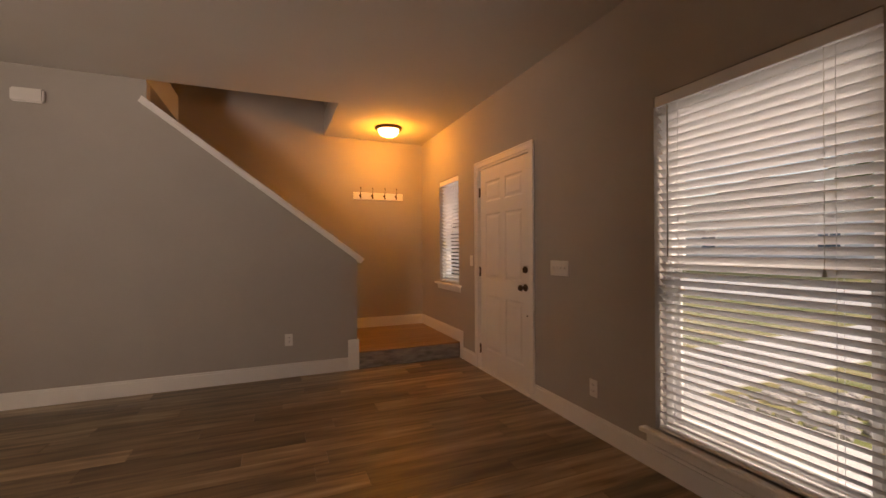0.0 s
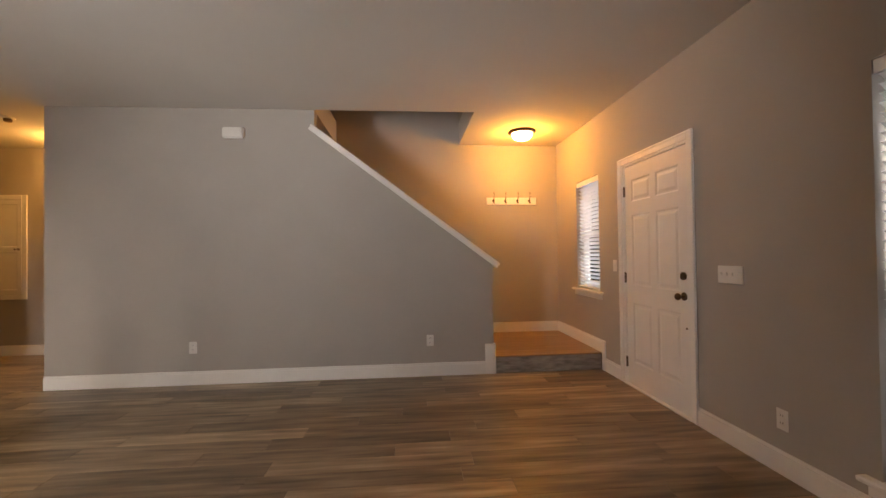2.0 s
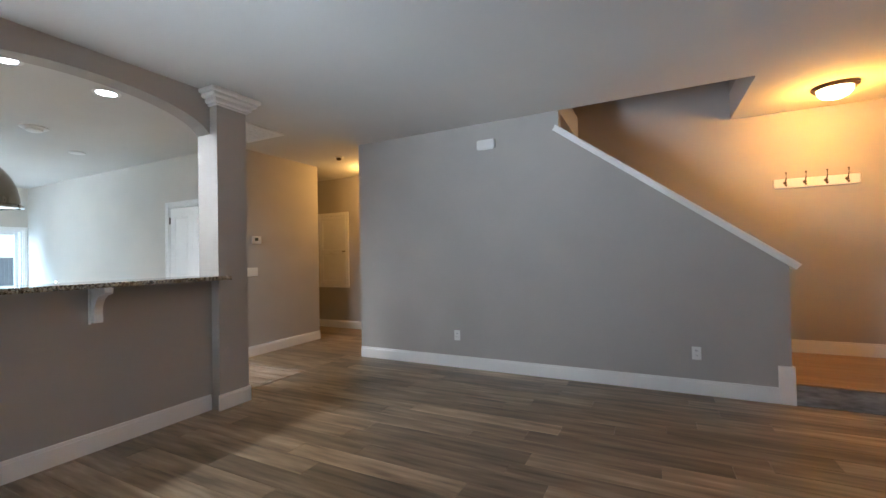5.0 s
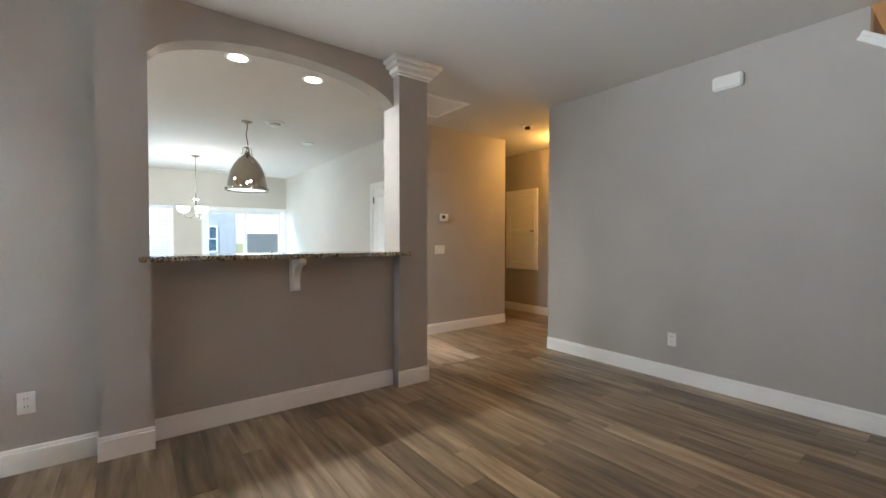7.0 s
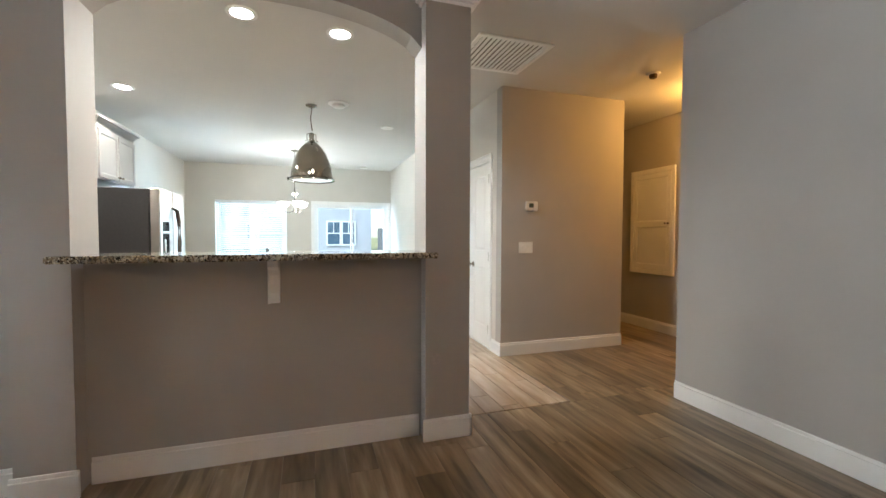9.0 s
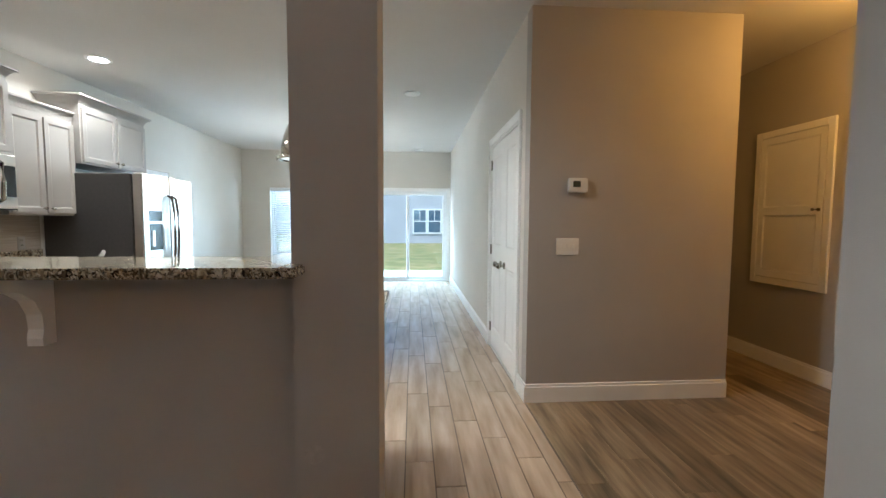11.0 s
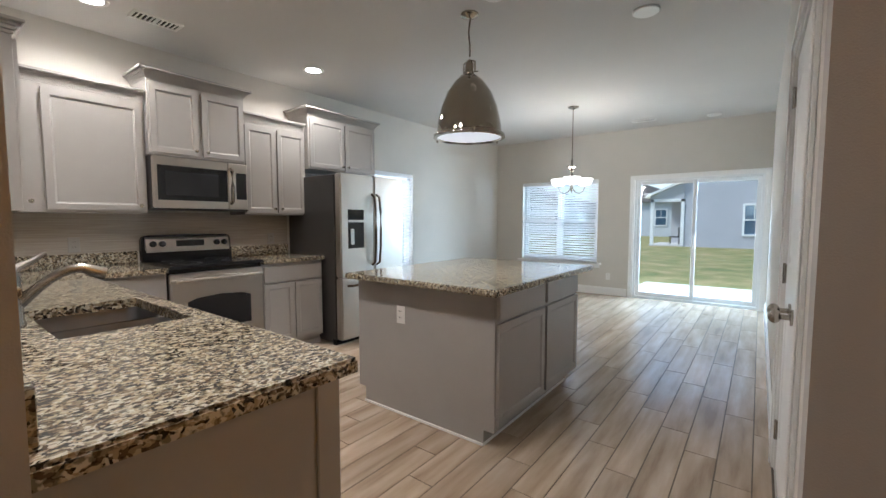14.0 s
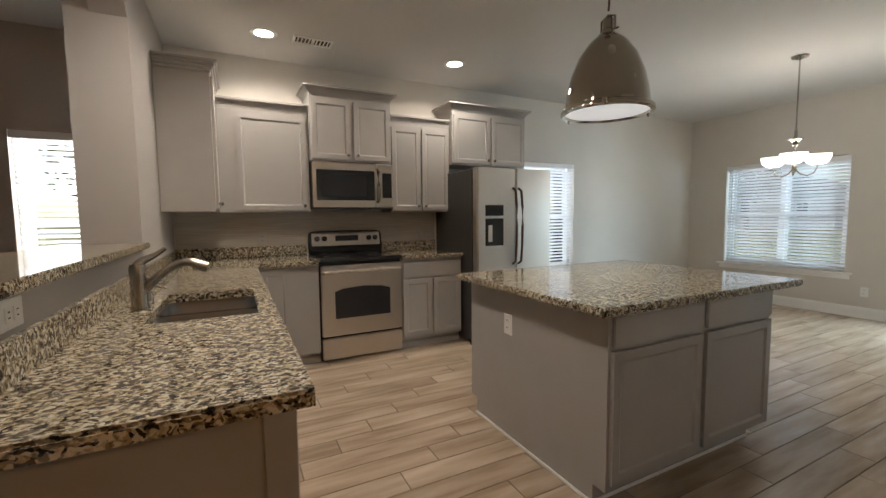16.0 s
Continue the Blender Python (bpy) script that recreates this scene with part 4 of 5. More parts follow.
mw = thing("microwave", (-5.12, S_, 1.36), "stainless over-the-range microwave with dark window", "microwave")
part("body", B(-5.505, S_ + 0.01, 1.362, -4.74, 0.335, 1.795, bevel=0.004), CHARC, mw)
fm = facing((-4.742, 0.365, 1.375), "+y")
part("door", at_box(fm, 0.0, 0.0, -0.03, 0.585, 0.415, 0.0, bevel=0.008, segments=2), STEEL, mw)
part("window", at_box(fm, 0.032, 0.065, -0.01, 0.578, 0.345, 0.003, bevel=0.002), BLACK, mw, "dark door window")
part("window_mesh", at_box(fm, 0.085, 0.105, 0.0, 0.50, 0.30, 0.0045, bevel=0.001), DARKGL, mw)
part("control_panel", at_box(fm, 0.588, 0.0, -0.03, 0.762, 0.415, 0.0, bevel=0.006), STEEL, mw)
part("keypad", at_box(fm, 0.655, 0.09, -0.01, 0.75, 0.33, 0.003, bevel=0.002), BLACK, mw)
part("handle", tube(bmesh.new(), [fm(0.605, 0.05, 0.0), fm(0.605, 0.07, 0.035), fm(0.605, 0.2, 0.045), fm(0.605, 0.34, 0.035), fm(0.605, 0.36, 0.0)], 0.016, 12), CHROME, mw, "curved steel handle", True)
part("vent_grille", at_box(fm, 0.0, -0.012, -0.30, 0.762, -0.002, -0.01), BLACK, mw)

RX0, RX1 = -5.478, -4.733
rng = thing("range", (-5.1, 0.3, 0), "stainless electric range with black glass cooktop", "range")
fr = facing((RX1, 0.635, 0), "+y")
RW = RX1 - RX0
part("body", B(RX0, 0.0, 0.02, RX1, 0.60, 0.90, bevel=0.003), BLACK, rng)
part("cooktop", B(RX0, 0.0, 0.9005, RX1, 0.66, 0.926, bevel=0.006, segments=2), DARKGL, rng, "black glass cooktop")
for x, y, r in ((-4.92, 0.18, 0.08), (-5.29, 0.18, 0.10), (-4.92, 0.46, 0.11), (-5.29, 0.46, 0.08)): part("burner_ring", turned(bmesh.new(), [(r, 0.9265), (r, 0.9272), (r - 0.006, 0.9272), (r - 0.006, 0.9265)], (x, y, 0), 32), CHARC, rng)
door = part("oven_door", at_box(fr, 0.005, 0.235, -0.04, RW - 0.005, 0.86, 0.005, bevel=0.008, segments=2), STEEL, rng, "stainless oven door")
bm = bmesh.new()
arch_ = [(0.12, 0.39), (0.625, 0.39), (0.625, 0.63), (0.55, 0.655), (0.37, 0.668), (0.19, 0.655), (0.12, 0.63)]
a, b = ([bm.verts.new(fr(u, v, d)) for u, v in arch_] for d in (0.0, 0.008))
bm.faces.new(a); bm.faces.new(b[::-1])
for k in range(7): bm.faces.new((a[k], a[(k + 1) % 7], b[(k + 1) % 7], b[k]))
part("window", bm, DARKGL, door, "dark arched oven window")
part("handle", tube(bmesh.new(), [fr(0.02, 0.80, 0.0), fr(0.03, 0.805, 0.045), fr(RW / 2, 0.81, 0.055), fr(RW - 0.03, 0.805, 0.045), fr(RW - 0.02, 0.80, 0.0)], 0.015, 12), STEEL, door, smooth=True)
part("drawer", at_box(fr, 0.005, 0.03, -0.04, RW - 0.005, 0.215, 0.005, bevel=0.008, segments=2), STEEL, rng, "stainless storage drawer")
bp = part("back_panel", B(RX0 + 0.002, 0.0, 0.927, RX1 - 0.002, 0.07, 1.02, bevel=0.004), BLACK, rng)
bm = bmesh.new()
sec = [(0.0, 1.0), (0.085, 1.0), (0.085, 1.03), (0.065, 1.115), (0.045, 1.13), (0.0, 1.13)]
a, b = ([bm.verts.new((x, y, z)) for y, z in sec] for x in (RX0 + 0.03, RX1 - 0.03))
bm.faces.new(a); bm.faces.new(b[::-1])
for k in range(6): bm.faces.new((a[k], a[(k + 1) % 6], b[(k + 1) % 6], b[k]))
sur = bmesh.new()
shoulder = [(RX0 + 0.002, 0.99), (RX1 - 0.002, 0.99), (RX1 - 0.002, 1.105), (RX1 - 0.018, 1.135), (RX1 - 0.06, 1.146), ((RX0 + RX1) / 2, 1.152), (RX0 + 0.06, 1.146), (RX0 + 0.018, 1.135), (RX0 + 0.002, 1.105)]
q0, q1 = ([sur.verts.new((x, y, z)) for x, z in shoulder] for y in (0.0, 0.044))
sur.faces.new(q0); sur.faces.new(q1[::-1])
for k in range(9): sur.faces.new((q0[k], q0[(k + 1) % 9], q1[(k + 1) % 9], q1[k]))
part("surround", sur, BLACK, rng, "black rounded surround")
ctl = part("control_panel", bm, STEEL, rng, "stainless control panel")
part("display", B(-5.22, 0.07, 1.045, -4.99, 0.0835, 1.10), BLACK, ctl, "black display")
for x in (-4.81, -4.88, -5.33, -5.40):
    part("knob", cyl(cyl(bmesh.new(), (x, 0.07, 1.07), (x, 0.095, 1.072), 0.026), (x, 0.095, 1.072), (x, 0.115, 1.074), 0.018, 0.015), BLACK, ctl, "round black knob", True)


def base_unit(x0, x1, label, drawers, doors):
    ob = thing("base_cabinet", ((x0 + x1) / 2, 0.3, 0), label, "cabinet", "base kitchen cabinets")
    bm = B(x0, S_ + 0.002, 0.10, x1, 0.60, 0.874)
    box(bm, x0, S_ + 0.002, 0.0, x1, 0.545, 0.0995)
    part("body", bm, CABINET, ob)
    part("toe_trim", B(x0, 0.5455, 0.0, x1, 0.556, 0.05), CABINET, ob)
    f = facing((x1, 0.62, 0), "+y")
    for u0, u1 in drawers: drawer(ob, facing((x1 - u0, 0.62, 0.70), "+y"), u1 - u0, 0.145)
    for u0, u1, top_ in doors: cabinet_door(ob, facing((x1 - u0, 0.62, 0.13), "+y"), u1 - u0, top_ - 0.13)


base_unit(-6.135, -5.485, "greige base cabinet with one drawer and two doors", [(0.015, 0.635)], [(0.015, 0.315, 0.68), (0.335, 0.635, 0.68)])
base_unit(-4.725, -4.205, "greige corner base cabinet with narrow door", [], [(0.06, 0.28, 0.85)])
top2 = thing("countertop", (-5.81, 0.3, CB), "speckled granite countertop between range and refrigerator", "countertop")
part("slab", B(-6.14, -0.028, CB, -5.483, 0.65, CT, bevel=0.005, segments=2), GRAN, top2)
part("backsplash", B(-6.14, -0.028, CT + 0.0005, -5.483, -0.008, CT + 0.10, bevel=0.002), GRAN, top2)

fri = thing("refrigerator", (-6.6, 0.4, 0), "stainless french-door refrigerator with dark sides and dispenser", "refrigerator")
FL, FR_, FF = -6.15, -7.045, 0.90
part("case", B(FR_, 0.0, 0.02, FL, 0.80, 1.735, bevel=0.006), CHARC, fri, "charcoal side panels")
ff = facing((FL, FF, 0), "+y")
for u0, u1 in ((0.0, 0.445), (0.452, 0.895)):
    d = part("door", at_box(ff, u0, 0.70, -0.09, u1, 1.745, 0.0, bevel=0.012, segments=3), STEEL, fri)
    hu = 0.415 if u0 == 0 else 0.482
    part("handle", tube(bmesh.new(), [ff(hu, 0.80, 0), ff(hu, 0.83, 0.045), ff(hu, 1.0, 0.062), ff(hu, 1.18, 0.066), ff(hu, 1.38, 0.062), ff(hu, 1.52, 0.045), ff(hu, 1.55, 0)], 0.012, 12), BRONZE, d, "long curved dark handle", True)
    if u0 == 0:
        part("dispenser_display", at_box(ff, 0.09, 1.28, -0.01, 0.30, 1.385, 0.004, bevel=0.003), BLACK, d)
        dis = part("dispenser", at_box(ff, 0.09, 0.99, -0.01, 0.30, 1.255, 0.004, bevel=0.003), BLACK, d, "dark water dispenser recess")
        part("dispenser_trim", at_box(ff, 0.09, 1.258, -0.01, 0.30, 1.275, 0.008, bevel=0.002), STEEL, d)
        part("paddle", at_box(ff, 0.12, 1.03, 0.0, 0.165, 1.19, 0.012, bevel=0.004), STEEL, d)
dr = part("freezer_drawer", at_box(ff, 0.0, 0.06, -0.09, 0.895, 0.69, 0.0, bevel=0.012, segments=3), STEEL, fri)
part("handle", tube(bmesh.new(), [ff(0.08, 0.61, 0), ff(0.10, 0.615, 0.05), ff(0.45, 0.62, 0.06), ff(0.795, 0.615, 0.05), ff(0.815, 0.61, 0)], 0.012, 12), BRONZE, dr, smooth=True)
part("grille", B(FR_, 0.75, 0.0, FL, 0.80, 0.055), BLACK, fri)

# ---- island ----
IX0, IX1, IY0, IY1 = -6.70, -5.46, 1.95, 3.06
isl = thing("kitchen_island", ((IX0 + IX1) / 2, 2.5, 0), "greige kitchen island with drawers and doors", "island")
bm = B(IX0, IY0, 0.105, IX1 - 0.013, IY1, 0.874)
box(bm, IX0 + 0.02, IY0 + 0.065, 0.0, IX1 - 0.013, IY1 - 0.075, 0.1045)
part("body", bm, CABINET, isl)
bm = bmesh.new()
prof = [(IY0, 0.105), (IY0 + 0.065, 0.105), (IY0 + 0.065, 0.0), (IY1 - 0.07, 0.0), (IY1 - 0.07, 0.09), (IY1, 0.09), (IY1, 0.874), (IY0, 0.874)]
a, b = ([bm.verts.new((x, y, z)) for y, z in prof] for x in (IX1 - 0.0125, IX1))
bm.faces.new(a); bm.faces.new(b[::-1])
for k in range(8): bm.faces.new((a[k], a[(k + 1) % 8], b[(k + 1) % 8], b[k]))
part("end_panel", bm, CABINET, isl)
part("shoe_moulding", B(IX1, IY0 + 0.065, 0.0, IX1 + 0.01, IY1 - 0.07, 0.016, bevel=0.003), TRIM, isl, "white shoe moulding")
part("shoe_moulding", B(IX0 + 0.02, IY1 - 0.074, 0.0, IX1, IY1 - 0.064, 0.016, bevel=0.003), TRIM, isl)
for x0, x1 in ((-6.08, -5.475), (-6.69, -6.115)):
    drawer(isl, facing((x1, IY1 + 0.02, 0.725), "+y"), x1 - x0, 0.135)
    cabinet_door(isl, facing((x1, IY1 + 0.02, 0.125), "+y"), x1 - x0, 0.58)
itop = thing("island_top", ((IX0 + IX1) / 2, 2.5, CB), "polished speckled granite island top", "countertop")
part("slab", B(-6.89, 1.93, CB, -5.355, 3.13, CT, bevel=0.007, segments=3), GRAN, itop)
socket(facing((IX1, 0, 0), "+x"), 2.36, 0.665, "white wall socket on the island end panel")

# ---- pendant and chandelier ----
PX, PY = -6.09, 2.46
pd = thing("pendant_light", (PX, PY, 1.88), "polished nickel dome pendant light over the island", "pendant light")
part("canopy", turned(bmesh.new(), [(0, 0), (0.065, 0), (0.065, -0.012), (0.03, -0.03), (0, -0.032)], (PX, PY, H), 28), CHROME, pd, smooth=True)
part("cord", tube(bmesh.new(), [(PX + 0.008 * math.sin(k * 1.3), PY + 0.008 * math.cos(k * 1.1), H - 0.03 - k * 0.045) for k in range(7)], 0.006, 8), BRONZE, pd)
shade = part("shade", turned(bmesh.new(), [(0.035, 0.455), (0.06, 0.445), (0.11, 0.40), (0.165, 0.32), (0.205, 0.22), (0.228, 0.12), (0.238, 0.035), (0.255, 0.028), (0.262, 0.018), (0.262, 0.0), (0.236, -0.004), (0.232, 0.03), (0.22, 0.12), (0.197, 0.22), (0.157, 0.315), (0.1, 0.39), (0.03, 0.43)], (PX, PY, 1.875), 56), CHROME, pd, smooth=True)
part("socket_cap", turned(bmesh.new(), [(0.034, 0.44), (0.036, 0.475), (0.03, 0.48), (0.03, 0.535), (0.018, 0.55), (0, 0.552)], (PX, PY, 1.875), 24), CHROME, pd, smooth=True)
bm = bmesh.new()
for s in (-1, 1): tube(bm, [(PX, PY + s * 0.075, 1.875 + 0.465), (PX, PY + s * 0.05, 1.875 + 0.465), (PX, PY + s * 0.05, 1.875 + 0.54), (PX, PY, 1.875 + 0.56)], 0.006, 8)
part("yoke", bm, CHROME, pd, smooth=True)
part("diffuser", turned(bmesh.new(), [(0, 0.012), (0.234, 0.012)], (PX, PY, 1.875), 48), PENDGLOW, pd, "glowing white diffuser")
for k in range(3):
    a = radians(40 + 120 * k)
    x, y = PX + 0.265 * math.cos(a), PY + 0.265 * math.sin(a)
    part("clip", cyl(B(x - 0.01, y - 0.01, 1.873, x + 0.01, y + 0.01, 1.905, bevel=0.003), (x, y, 1.862), (x, y, 1.88), 0.006, n=10), CHROME, pd)
CX, CY = -8.94, 2.18
ch = thing("chandelier", (CX, CY, 1.68), "brushed nickel chandelier with three glowing glass bowls", "chandelier")
part("canopy", turned(bmesh.new(), [(0, 0), (0.07, 0), (0.066, -0.012), (0.02, -0.03), (0, -0.03)], (CX, CY, H), 28), NICKEL, ch, smooth=True)
part("rod", tube(bmesh.new(), [(CX, CY, H - 0.03), (CX, CY, 2.05)], 0.0065, 10), NICKEL, ch, "slim brushed nickel rod", True)
part("loop", turned(bmesh.new(), [(0.004, 0.0), (0.013, 0.012), (0.011, 0.03), (0.006, 0.04)], (CX, CY, 2.045), 16), NICKEL, ch, smooth=True)
part("stem", turned(bmesh.new(), [(0, 0.40), (0.012, 0.395), (0.014, 0.34), (0.06, 0.33), (0.055, 0.315), (0.02, 0.30), (0.028, 0.27), (0.012, 0.25), (0.012, 0.10), (0.025, 0.06), (0.02, 0.02), (0.008, 0.0), (0, -0.01)], (CX, CY, 1.66), 24), NICKEL, ch, smooth=True)
for k in range(3):
    a = radians(21 + 120 * k)
    c, s = math.cos(a), math.sin(a)
    arm = part("arm", tube(bmesh.new(), [(CX + c * r, CY + s * r, z) for r, z in ((0.015, 1.70), (0.05, 1.655), (0.11, 1.635), (0.165, 1.66), (0.19, 1.71), (0.19, 1.735))], 0.007, 8), NICKEL, ch, smooth=True)
    part("bowl", turned(bmesh.new(), [(0, 0.0), (0.05, 0.004), (0.085, 0.03), (0.10, 0.07), (0.104, 0.095), (0.098, 0.095), (0.08, 0.035), (0, 0.012)], (CX + c * 0.19, CY + s * 0.19, 1.735), 32), BOWLGLOW, arm, "glowing white glass bowl", True)

# ---- outside ----
LAWN = material("lawn", (0.12, 0.14, 0.04), 0.95, scale=1.4, bump=0.6, bscale=30,
                ramp=[(0.3, (0.12, 0.15, 0.04)), (0.5, (0.21, 0.20, 0.07)), (0.7, (0.33, 0.26, 0.13))])
CONC = material("concrete", (0.52, 0.51, 0.49), 0.85, vary=0.1, scale=4, bump=0.2, bscale=80)
SIDING = material("grey_siding", (0.47, 0.47, 0.50), 0.6, vary=0.05, scale=2)
SHINGLE = material("roof_shingle", (0.16, 0.15, 0.15), 0.9, vary=0.2, scale=8)
LEAF = material("leaves", (0.05, 0.09, 0.03), 0.8, vary=0.4, scale=3)
BARK = material("bark", (0.12, 0.09, 0.07), 0.9, vary=0.3, scale=12)
FENCE = material("fence_board", (0.16, 0.16, 0.17), 0.8, vary=0.15, scale=5)
RIVER = material("river_rock", (0.33, 0.31, 0.29), 0.8, vary=0.3, scale=25)
GZ = -0.12
bm = bmesh.new()
bmesh.ops.create_grid(bm, x_segments=40, y_segments=40, size=160, matrix=Matrix.Translation((-4, 3, GZ)))
single("ground", bm, LAWN, "patchy green and tan lawn", "lawn", kind="structure")
single("pavement_patio", B(-13.3, 2.25, GZ - 0.1, W_ - 0.16, 6.2, -0.05, bevel=0.01), CONC, "pale concrete patio slab", "patio", kind="structure")
single("pavement_porch", B(E_ + 0.16, 0.6, GZ - 0.1, E_ + 1.5, 5.3, -0.03, bevel=0.01), CONC, "pale concrete front porch slab", "porch", kind="structure")
single("pavement_walk", B(E_ + 1.5, 3.4, GZ - 0.1, 11.0, 4.6, -0.09, bevel=0.01), CONC, "pale concrete front walk", "path", kind="structure")
single("road", B(11.0, -60, GZ - 0.1, 17.0, 60, -0.10), CONC, "pale sunlit street", "road", kind="structure")
for y in (0.8, 4.9):
    post = thing("porch_post", (E_ + 1.35, y, -0.03), "white square porch post", "post", "front porch posts")
    part("shaft", B(E_ + 1.28, y - 0.07, 0.10, E_ + 1.42, y + 0.07, 2.7), VINYL, post)
    part("plinth", B(E_ + 1.25, y - 0.10, -0.03, E_ + 1.45, y + 0.10, 0.10, bevel=0.008), VINYL, post)
rnd = random.Random(5)
bm = bmesh.new()
for k in range(220):
    bmesh.ops.create_icosphere(bm, subdivisions=1, radius=rnd.uniform(0.04, 0.10), matrix=Matrix.Translation((rnd.uniform(3.85, 5.0), rnd.uniform(0.6, 3.2), GZ + 0.02)) @ Matrix.Scale(0.6, 4, (0, 0, 1)))
single("rock_bed", bm, RIVER, "grey river rock bed beside the porch", "rocks", kind="stuff")


def lap_wall(bm, x, y0, y1, z0, z1, step=0.14):
    z = z0
    while z < z1:
        c = [bm.verts.new(p) for p in ((x, y0, min(z + step, z1)), (x, y1, min(z + step, z1)), (x + 0.022, y1, z), (x + 0.022, y0, z), (x, y0, z), (x, y1, z))]
        bm.faces.new((c[0], c[1], c[2], c[3])); bm.faces.new((c[3], c[2], c[5], c[4]))
        z += step
    return bm


def far_window(parent, x, y0, y1, z0, z1, out=1):
    bm = bmesh.new()
    t = 0.09
    for a0, b0, a1, b1 in ((y0, z0, y0 + t, z1), (y1 - t, z0, y1, z1), (y0 + t, z0, y1 - t, z0 + t), (y0 + t, z1 - t, y1 - t, z1), (y0 + t, (z0 + z1) / 2 - 0.035, y1 - t, (z0 + z1) / 2 + 0.035), ((y0 + y1) / 2 - 0.02, (z0 + z1) / 2 + 0.035, (y0 + y1) / 2 + 0.02, z1 - t)):
        box(bm, x, a0, b0, x + out * 0.05, a1, b1)
    w = part("window", bm, VINYL, parent, "white framed window")
    part("pane", B(x, y0 + t, z0 + t, x + out * 0.02, y1 - t, z1 - t), BLUEGL, w)


BLUEGL = material("far_glass", (0.07, 0.12, 0.18), 0.1, vary=0.2, scale=2)
NX = -29.0
house = thing("neighbour_house", (NX, 4, GZ), "grey lap-sided neighbouring house with corner porch", "house")
bm = lap_wall(bmesh.new(), NX, 0.92, 6.4, GZ, 5.6)
part("wall", bm, SIDING, house, "grey horizontal lap siding")
bm = B(NX - 9, 0.92, GZ, NX - 0.005, 6.4, 5.6)
part("wall", bm, SIDING, house)
bm = B(NX - 9.6, 0.4, 5.6, NX + 0.5, 6.9, 5.75)
part("roof", bm, SHINGLE, house)
far_window(house, NX + 0.024, 3.48, 4.42, 0.50, 2.12)
far_window(house, NX + 0.024, 4.44, 5.38, 0.50, 2.12)
bm = bmesh.new()
prof = [(0.92, 3.35), (0.92, 2.45), (-0.75, 2.45), (-0.75, 2.62)]
a, b = ([bm.verts.new((x, y, z)) for y, z in prof] for x in (NX - 3.0, NX + 0.05))
bm.faces.new(a); bm.faces.new(b[::-1])
for k in range(4): bm.faces.new((a[k], a[(k + 1) % 4], b[(k + 1) % 4], b[k]))
part("porch_gable", bm, SIDING, house)
bm = bmesh.new()
a, b = ([bm.verts.new((x, y, z)) for y, z in ((0.92, 3.36), (-0.95, 2.54), (-0.95, 2.66), (0.92, 3.50))] for x in (NX - 3.2, NX + 0.25))
bm.faces.new(a); bm.faces.new(b[::-1])
for k in range(4): bm.faces.new((a[k], a[(k + 1) % 4], b[(k + 1) % 4], b[k]))
part("porch_roof", bm, VINYL, house, "pale metal porch roof edge")
for y in (-0.62, 0.86): part("porch_column", B(NX - 0.1, y - 0.08, GZ, NX + 0.06, y + 0.08, 2.45), VINYL, house)
part("porch_beam", B(NX - 0.1, -0.70, 2.3, NX + 0.06, 0.94, 2.46), VINYL, house)
part("porch_back", B(NX - 3.0, -0.1, GZ, NX - 2.9, 0.92, 2.45), SIDING, house)
part("porch_slab", B(NX - 3.0, -0.75, GZ, NX + 0.1, 0.92, GZ + 0.06), CONC, house)
chair = thing("patio_chair", (NX - 0.8, 0.4, GZ + 0.06), "dark patio chair on the porch", "chair")
part("seat", B(NX - 1.1, 0.15, 0.34, NX - 0.6, 0.65, 0.40, bevel=0.01), BLACK, chair)
part("backrest", B(NX - 1.1, 0.6, 0.40, NX - 0.6, 0.65, 0.9, bevel=0.01), BLACK, chair)
for x in (NX - 1.08, NX - 0.64):
    for y in (0.17, 0.61): part("leg", B(x, y, GZ + 0.06, x + 0.03, y + 0.03, 0.34), BLACK, chair)
fence = thing("fence", (-27, 8, GZ), "dark grey vertical board fence", "fence")
fme = finish(B(-0.012, -0.068, 0, 0.012, 0.068, 1.75, bevel=0.004), FENCE, "board")
for k in range(40):
    o = new("board", fme)
    o.parent, o.matrix_parent_inverse, o.location = fence, fence.matrix_basis.inverted(), (-27, 6.6 + k * 0.145, GZ)
for z in (0.3, 1.3): part("rail", B(-27.06, 6.5, z, -27.015, 12.5, z + 0.09), FENCE, fence)


def far_house(x, y, w, d, h, mat, label, ridge=1.8):
    ob = thing("house", (x, y, GZ), label, "house", "houses in the distance")
    part("wall", B(x - d / 2, y - w / 2, GZ, x + d / 2, y + w / 2, h), mat, ob)
    bm = bmesh.new()
    a, b = ([bm.verts.new(p) for p in ((xx, y - w / 2 - 0.4, h), (xx, y + w / 2 + 0.4, h), (xx, y, h + ridge))] for xx in (x - d / 2 - 0.3, x + d / 2 + 0.3))
    bm.faces.new(a); bm.faces.new(b[::-1])
    for k in range(3): bm.faces.new((a[k], a[(k + 1) % 3], b[(k + 1) % 3], b[k]))
    part("roof", bm, SHINGLE, ob)
    s = 1 if x < 0 else -1
    for yy in (y - w / 4, y + w / 4): far_window(ob, x + s * (d / 2 + 0.002), yy - 0.5, yy + 0.5, 0.8, 2.3, s)


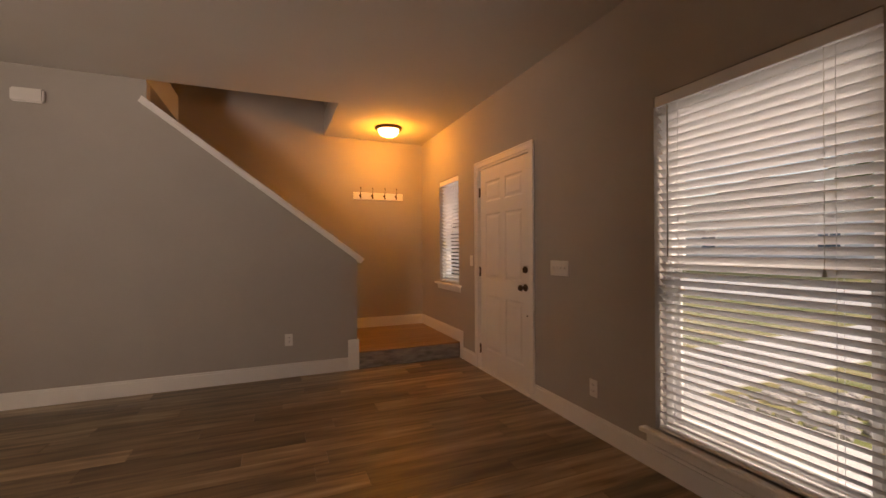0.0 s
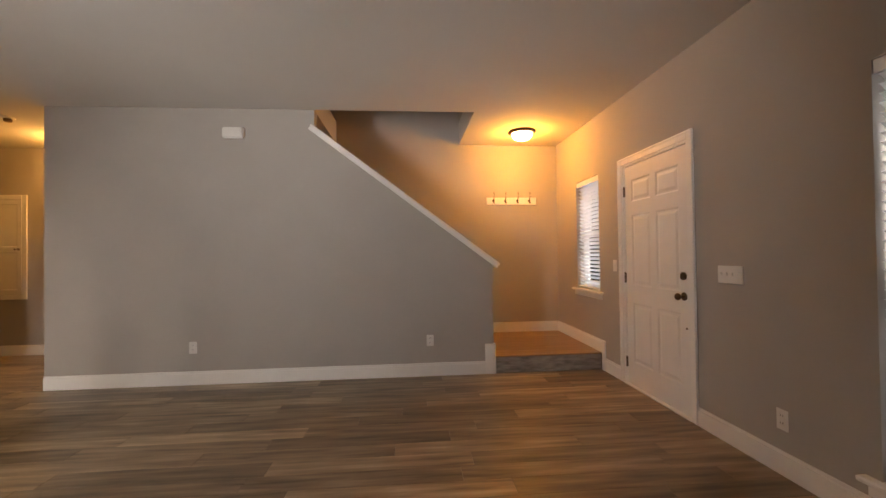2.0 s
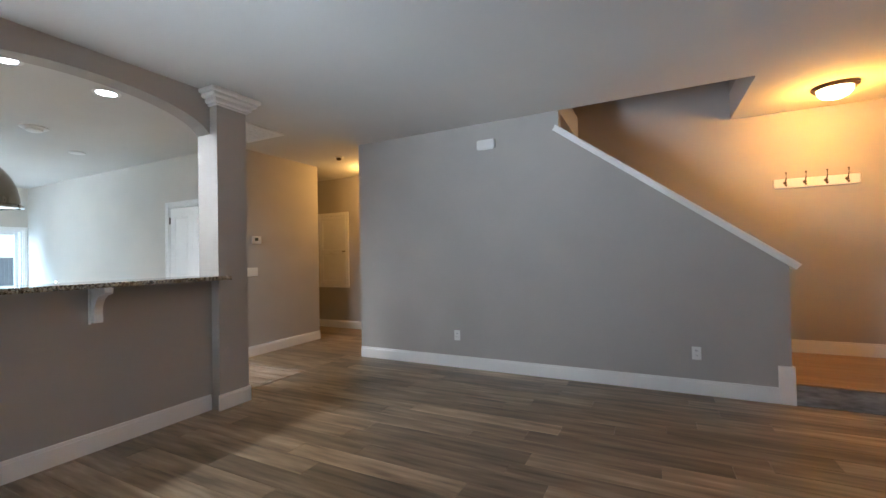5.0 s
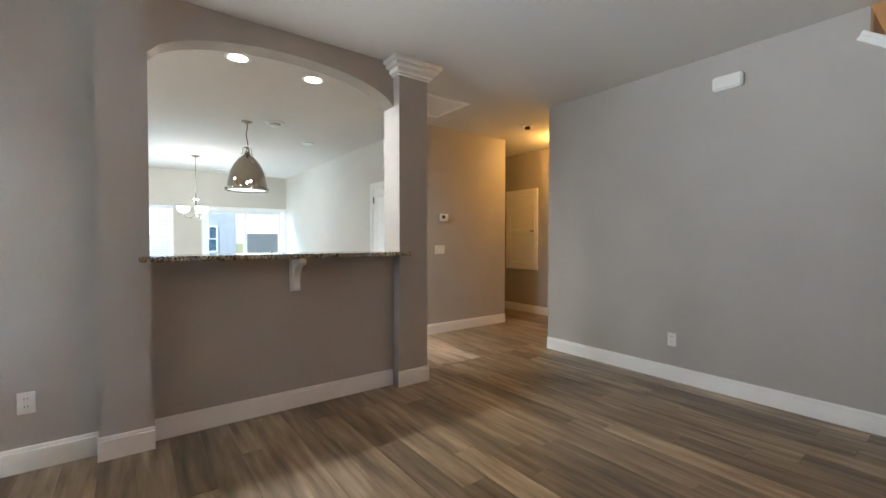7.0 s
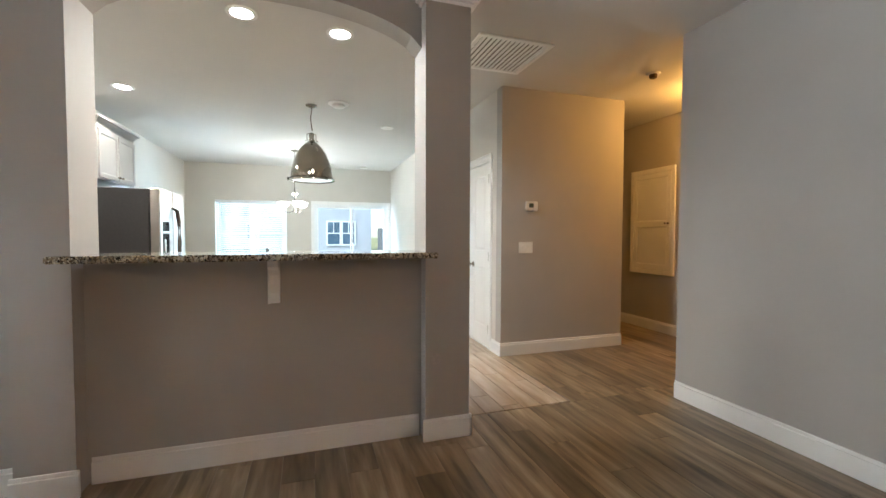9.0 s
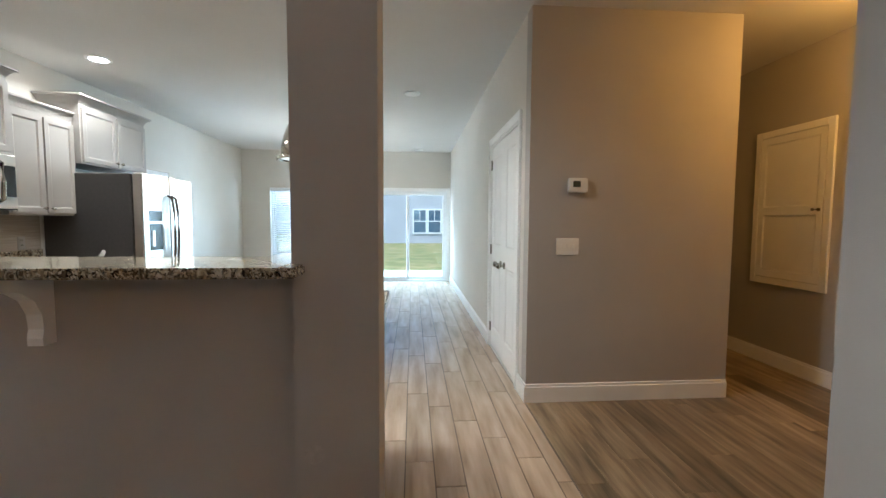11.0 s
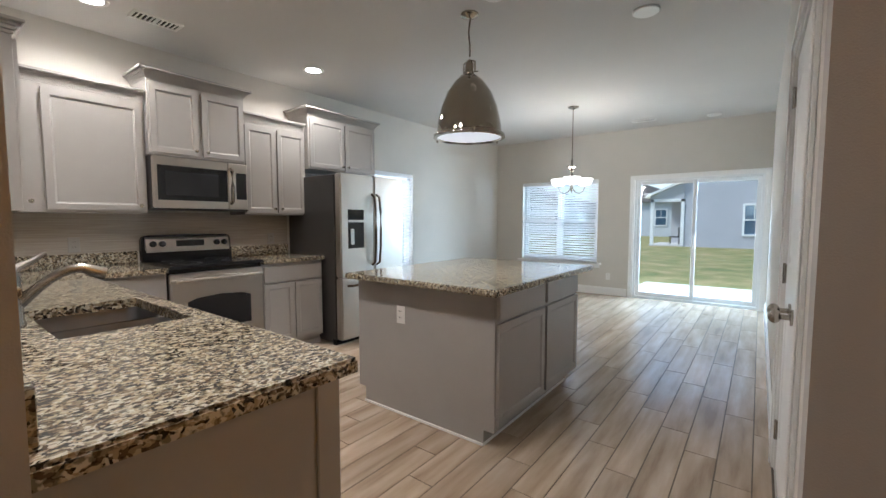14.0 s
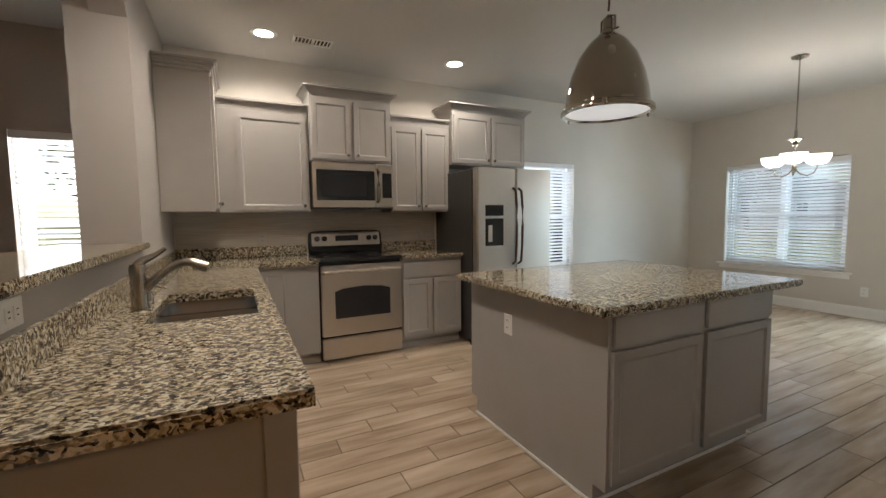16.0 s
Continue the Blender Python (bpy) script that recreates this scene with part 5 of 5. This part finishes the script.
BRICK = material("red_brick_wall", (0.30, 0.14, 0.10), 0.85, vary=0.2, scale=6)
PALE = material("pale_siding", (0.55, 0.58, 0.62), 0.7, vary=0.06, scale=2)
far_house(-48, -4.5, 7, 8, 2.9, PALE, "pale sided house beyond the lawns")
far_house(-52, -16, 9, 8, 3.0, SIDING, "grey sided house beyond the lawns")
far_house(26, -2, 10, 8, 3.0, BRICK, "red brick house across the street")
far_house(27, 14, 11, 8, 3.0, PALE, "pale house across the street")
far_house(-6, -14, 12, 8, 3.2, PALE, "pale sided house beside the plot")


def tree(x, y, h, seed):
    r = random.Random(seed)
    ob = thing("tree", (x, y, GZ), "leafy green tree with an uneven crown", "tree", "trees in the distance")
    bm = tube(bmesh.new(), [(x, y, GZ), (x + 0.1, y, h * 0.3), (x, y + 0.1, h * 0.65)], [h * 0.03, h * 0.022, h * 0.01], 8)
    for k in range(6):
        a = r.uniform(0, 6.28)
        tube(bm, [(x + 0.05, y, h * r.uniform(0.3, 0.5)), (x + math.cos(a) * h * 0.2, y + math.sin(a) * h * 0.2, h * r.uniform(0.6, 0.8))], [h * 0.012, h * 0.004], 6)
    part("trunk", bm, BARK, ob)
    vs, fs = [], []
    for k in range(1500):
        a, e, q = r.uniform(0, 6.28), r.uniform(-1, 1), r.uniform(0.45, 1) ** 0.5
        lump = 1 + 0.3 * math.sin(3 * a + seed) * math.cos(4 * e)
        c = Vector((x + math.cos(a) * math.sqrt(1 - e * e) * q * h * 0.3 * lump, y + math.sin(a) * math.sqrt(1 - e * e) * q * h * 0.3 * lump, h * 0.66 + e * q * h * 0.34 * lump))
        q1, q2 = Vector((r.uniform(-1, 1), r.uniform(-1, 1), r.uniform(-1, 1))).normalized(), Vector((r.uniform(-1, 1), r.uniform(-1, 1), r.uniform(-1, 1))).normalized()
        s = h * 0.028
        i = len(vs)
        vs += [c - q1 * s, c + q2 * s * 0.5, c + q1 * s, c - q2 * s * 0.5]
        fs.append((i, i + 1, i + 2, i + 3))
    me = bpy.data.meshes.new("crown")
    me.from_pydata(vs, [], fs)
    me.materials.append(LEAF)
    o = new("crown", me)
    o.parent, o.matrix_parent_inverse = ob, ob.matrix_basis.inverted()


for i, (x, y, h) in enumerate(((-44, 0.5, 6.5), (-56, -9, 8), (-60, 3, 7), (-40, -14, 7), (21, 5, 6), (24, 9, 8), (-9, -9, 5.5), (-1.5, -10, 6))): tree(x, y, h, i + 3)

# ---- floor boards and tiles ----
def boards(parent, name, x0, x1, y0, y1, width, length, gap, mat, top, step=None, origin=0.0, seed=1):
    r = random.Random(seed)
    shared = {}
    y, row = y0, 0
    while y < y1 - 0.02:
        w = min(width, y1 - y)
        x = x0 - (r.uniform(0, length) if step is None else (x0 - origin - step * row) % length)
        row += 1
        while x < x1:
            a, b = max(x, x0), min(x + length, x1)
            if b - a > 0.03:
                key = (round(b - a, 3), round(w, 3))
                if key not in shared: shared[key] = finish(B(0, 0, -0.01, key[0] - gap, key[1] - gap, 0, bevel=0.0012), mat, name)
                o = new(name, shared[key])
                o.parent, o.matrix_parent_inverse, o.location = parent, parent.matrix_basis.inverted(), (a, y, top)
            x += length
        y += width


boards(floor_wood, "plank", -3.60, E_, S_, 5.11, 0.165, 1.22, 0.0012, PLANK, 0.0, seed=3)
boards(floor_wood, "plank", -4.81, -3.60, 4.29, 5.80, 0.165, 1.22, 0.0012, PLANK, 0.0, seed=4)
boards(floor_wood, "plank", -3.60, -3.43, 5.11, 6.74, 0.165, 1.22, 0.0012, PLANK, 0.0, seed=8)
boards(floor_wood, "plank", -7.5, -3.60, 5.80, 6.74, 0.165, 1.22, 0.0012, PLANK, 0.0, seed=9)
boards(floor_tile, "tile", W_, -3.61, -0.05, 4.285, 0.152, 0.88, 0.005, TILE, 0.0, step=0.22, origin=-6.32 - 25 * 0.22, seed=5)
boards(landing, "plank", 0.965, E_, 5.13, 6.42, 0.13, 1.3, 0.0012, OAK, 0.18, seed=6)
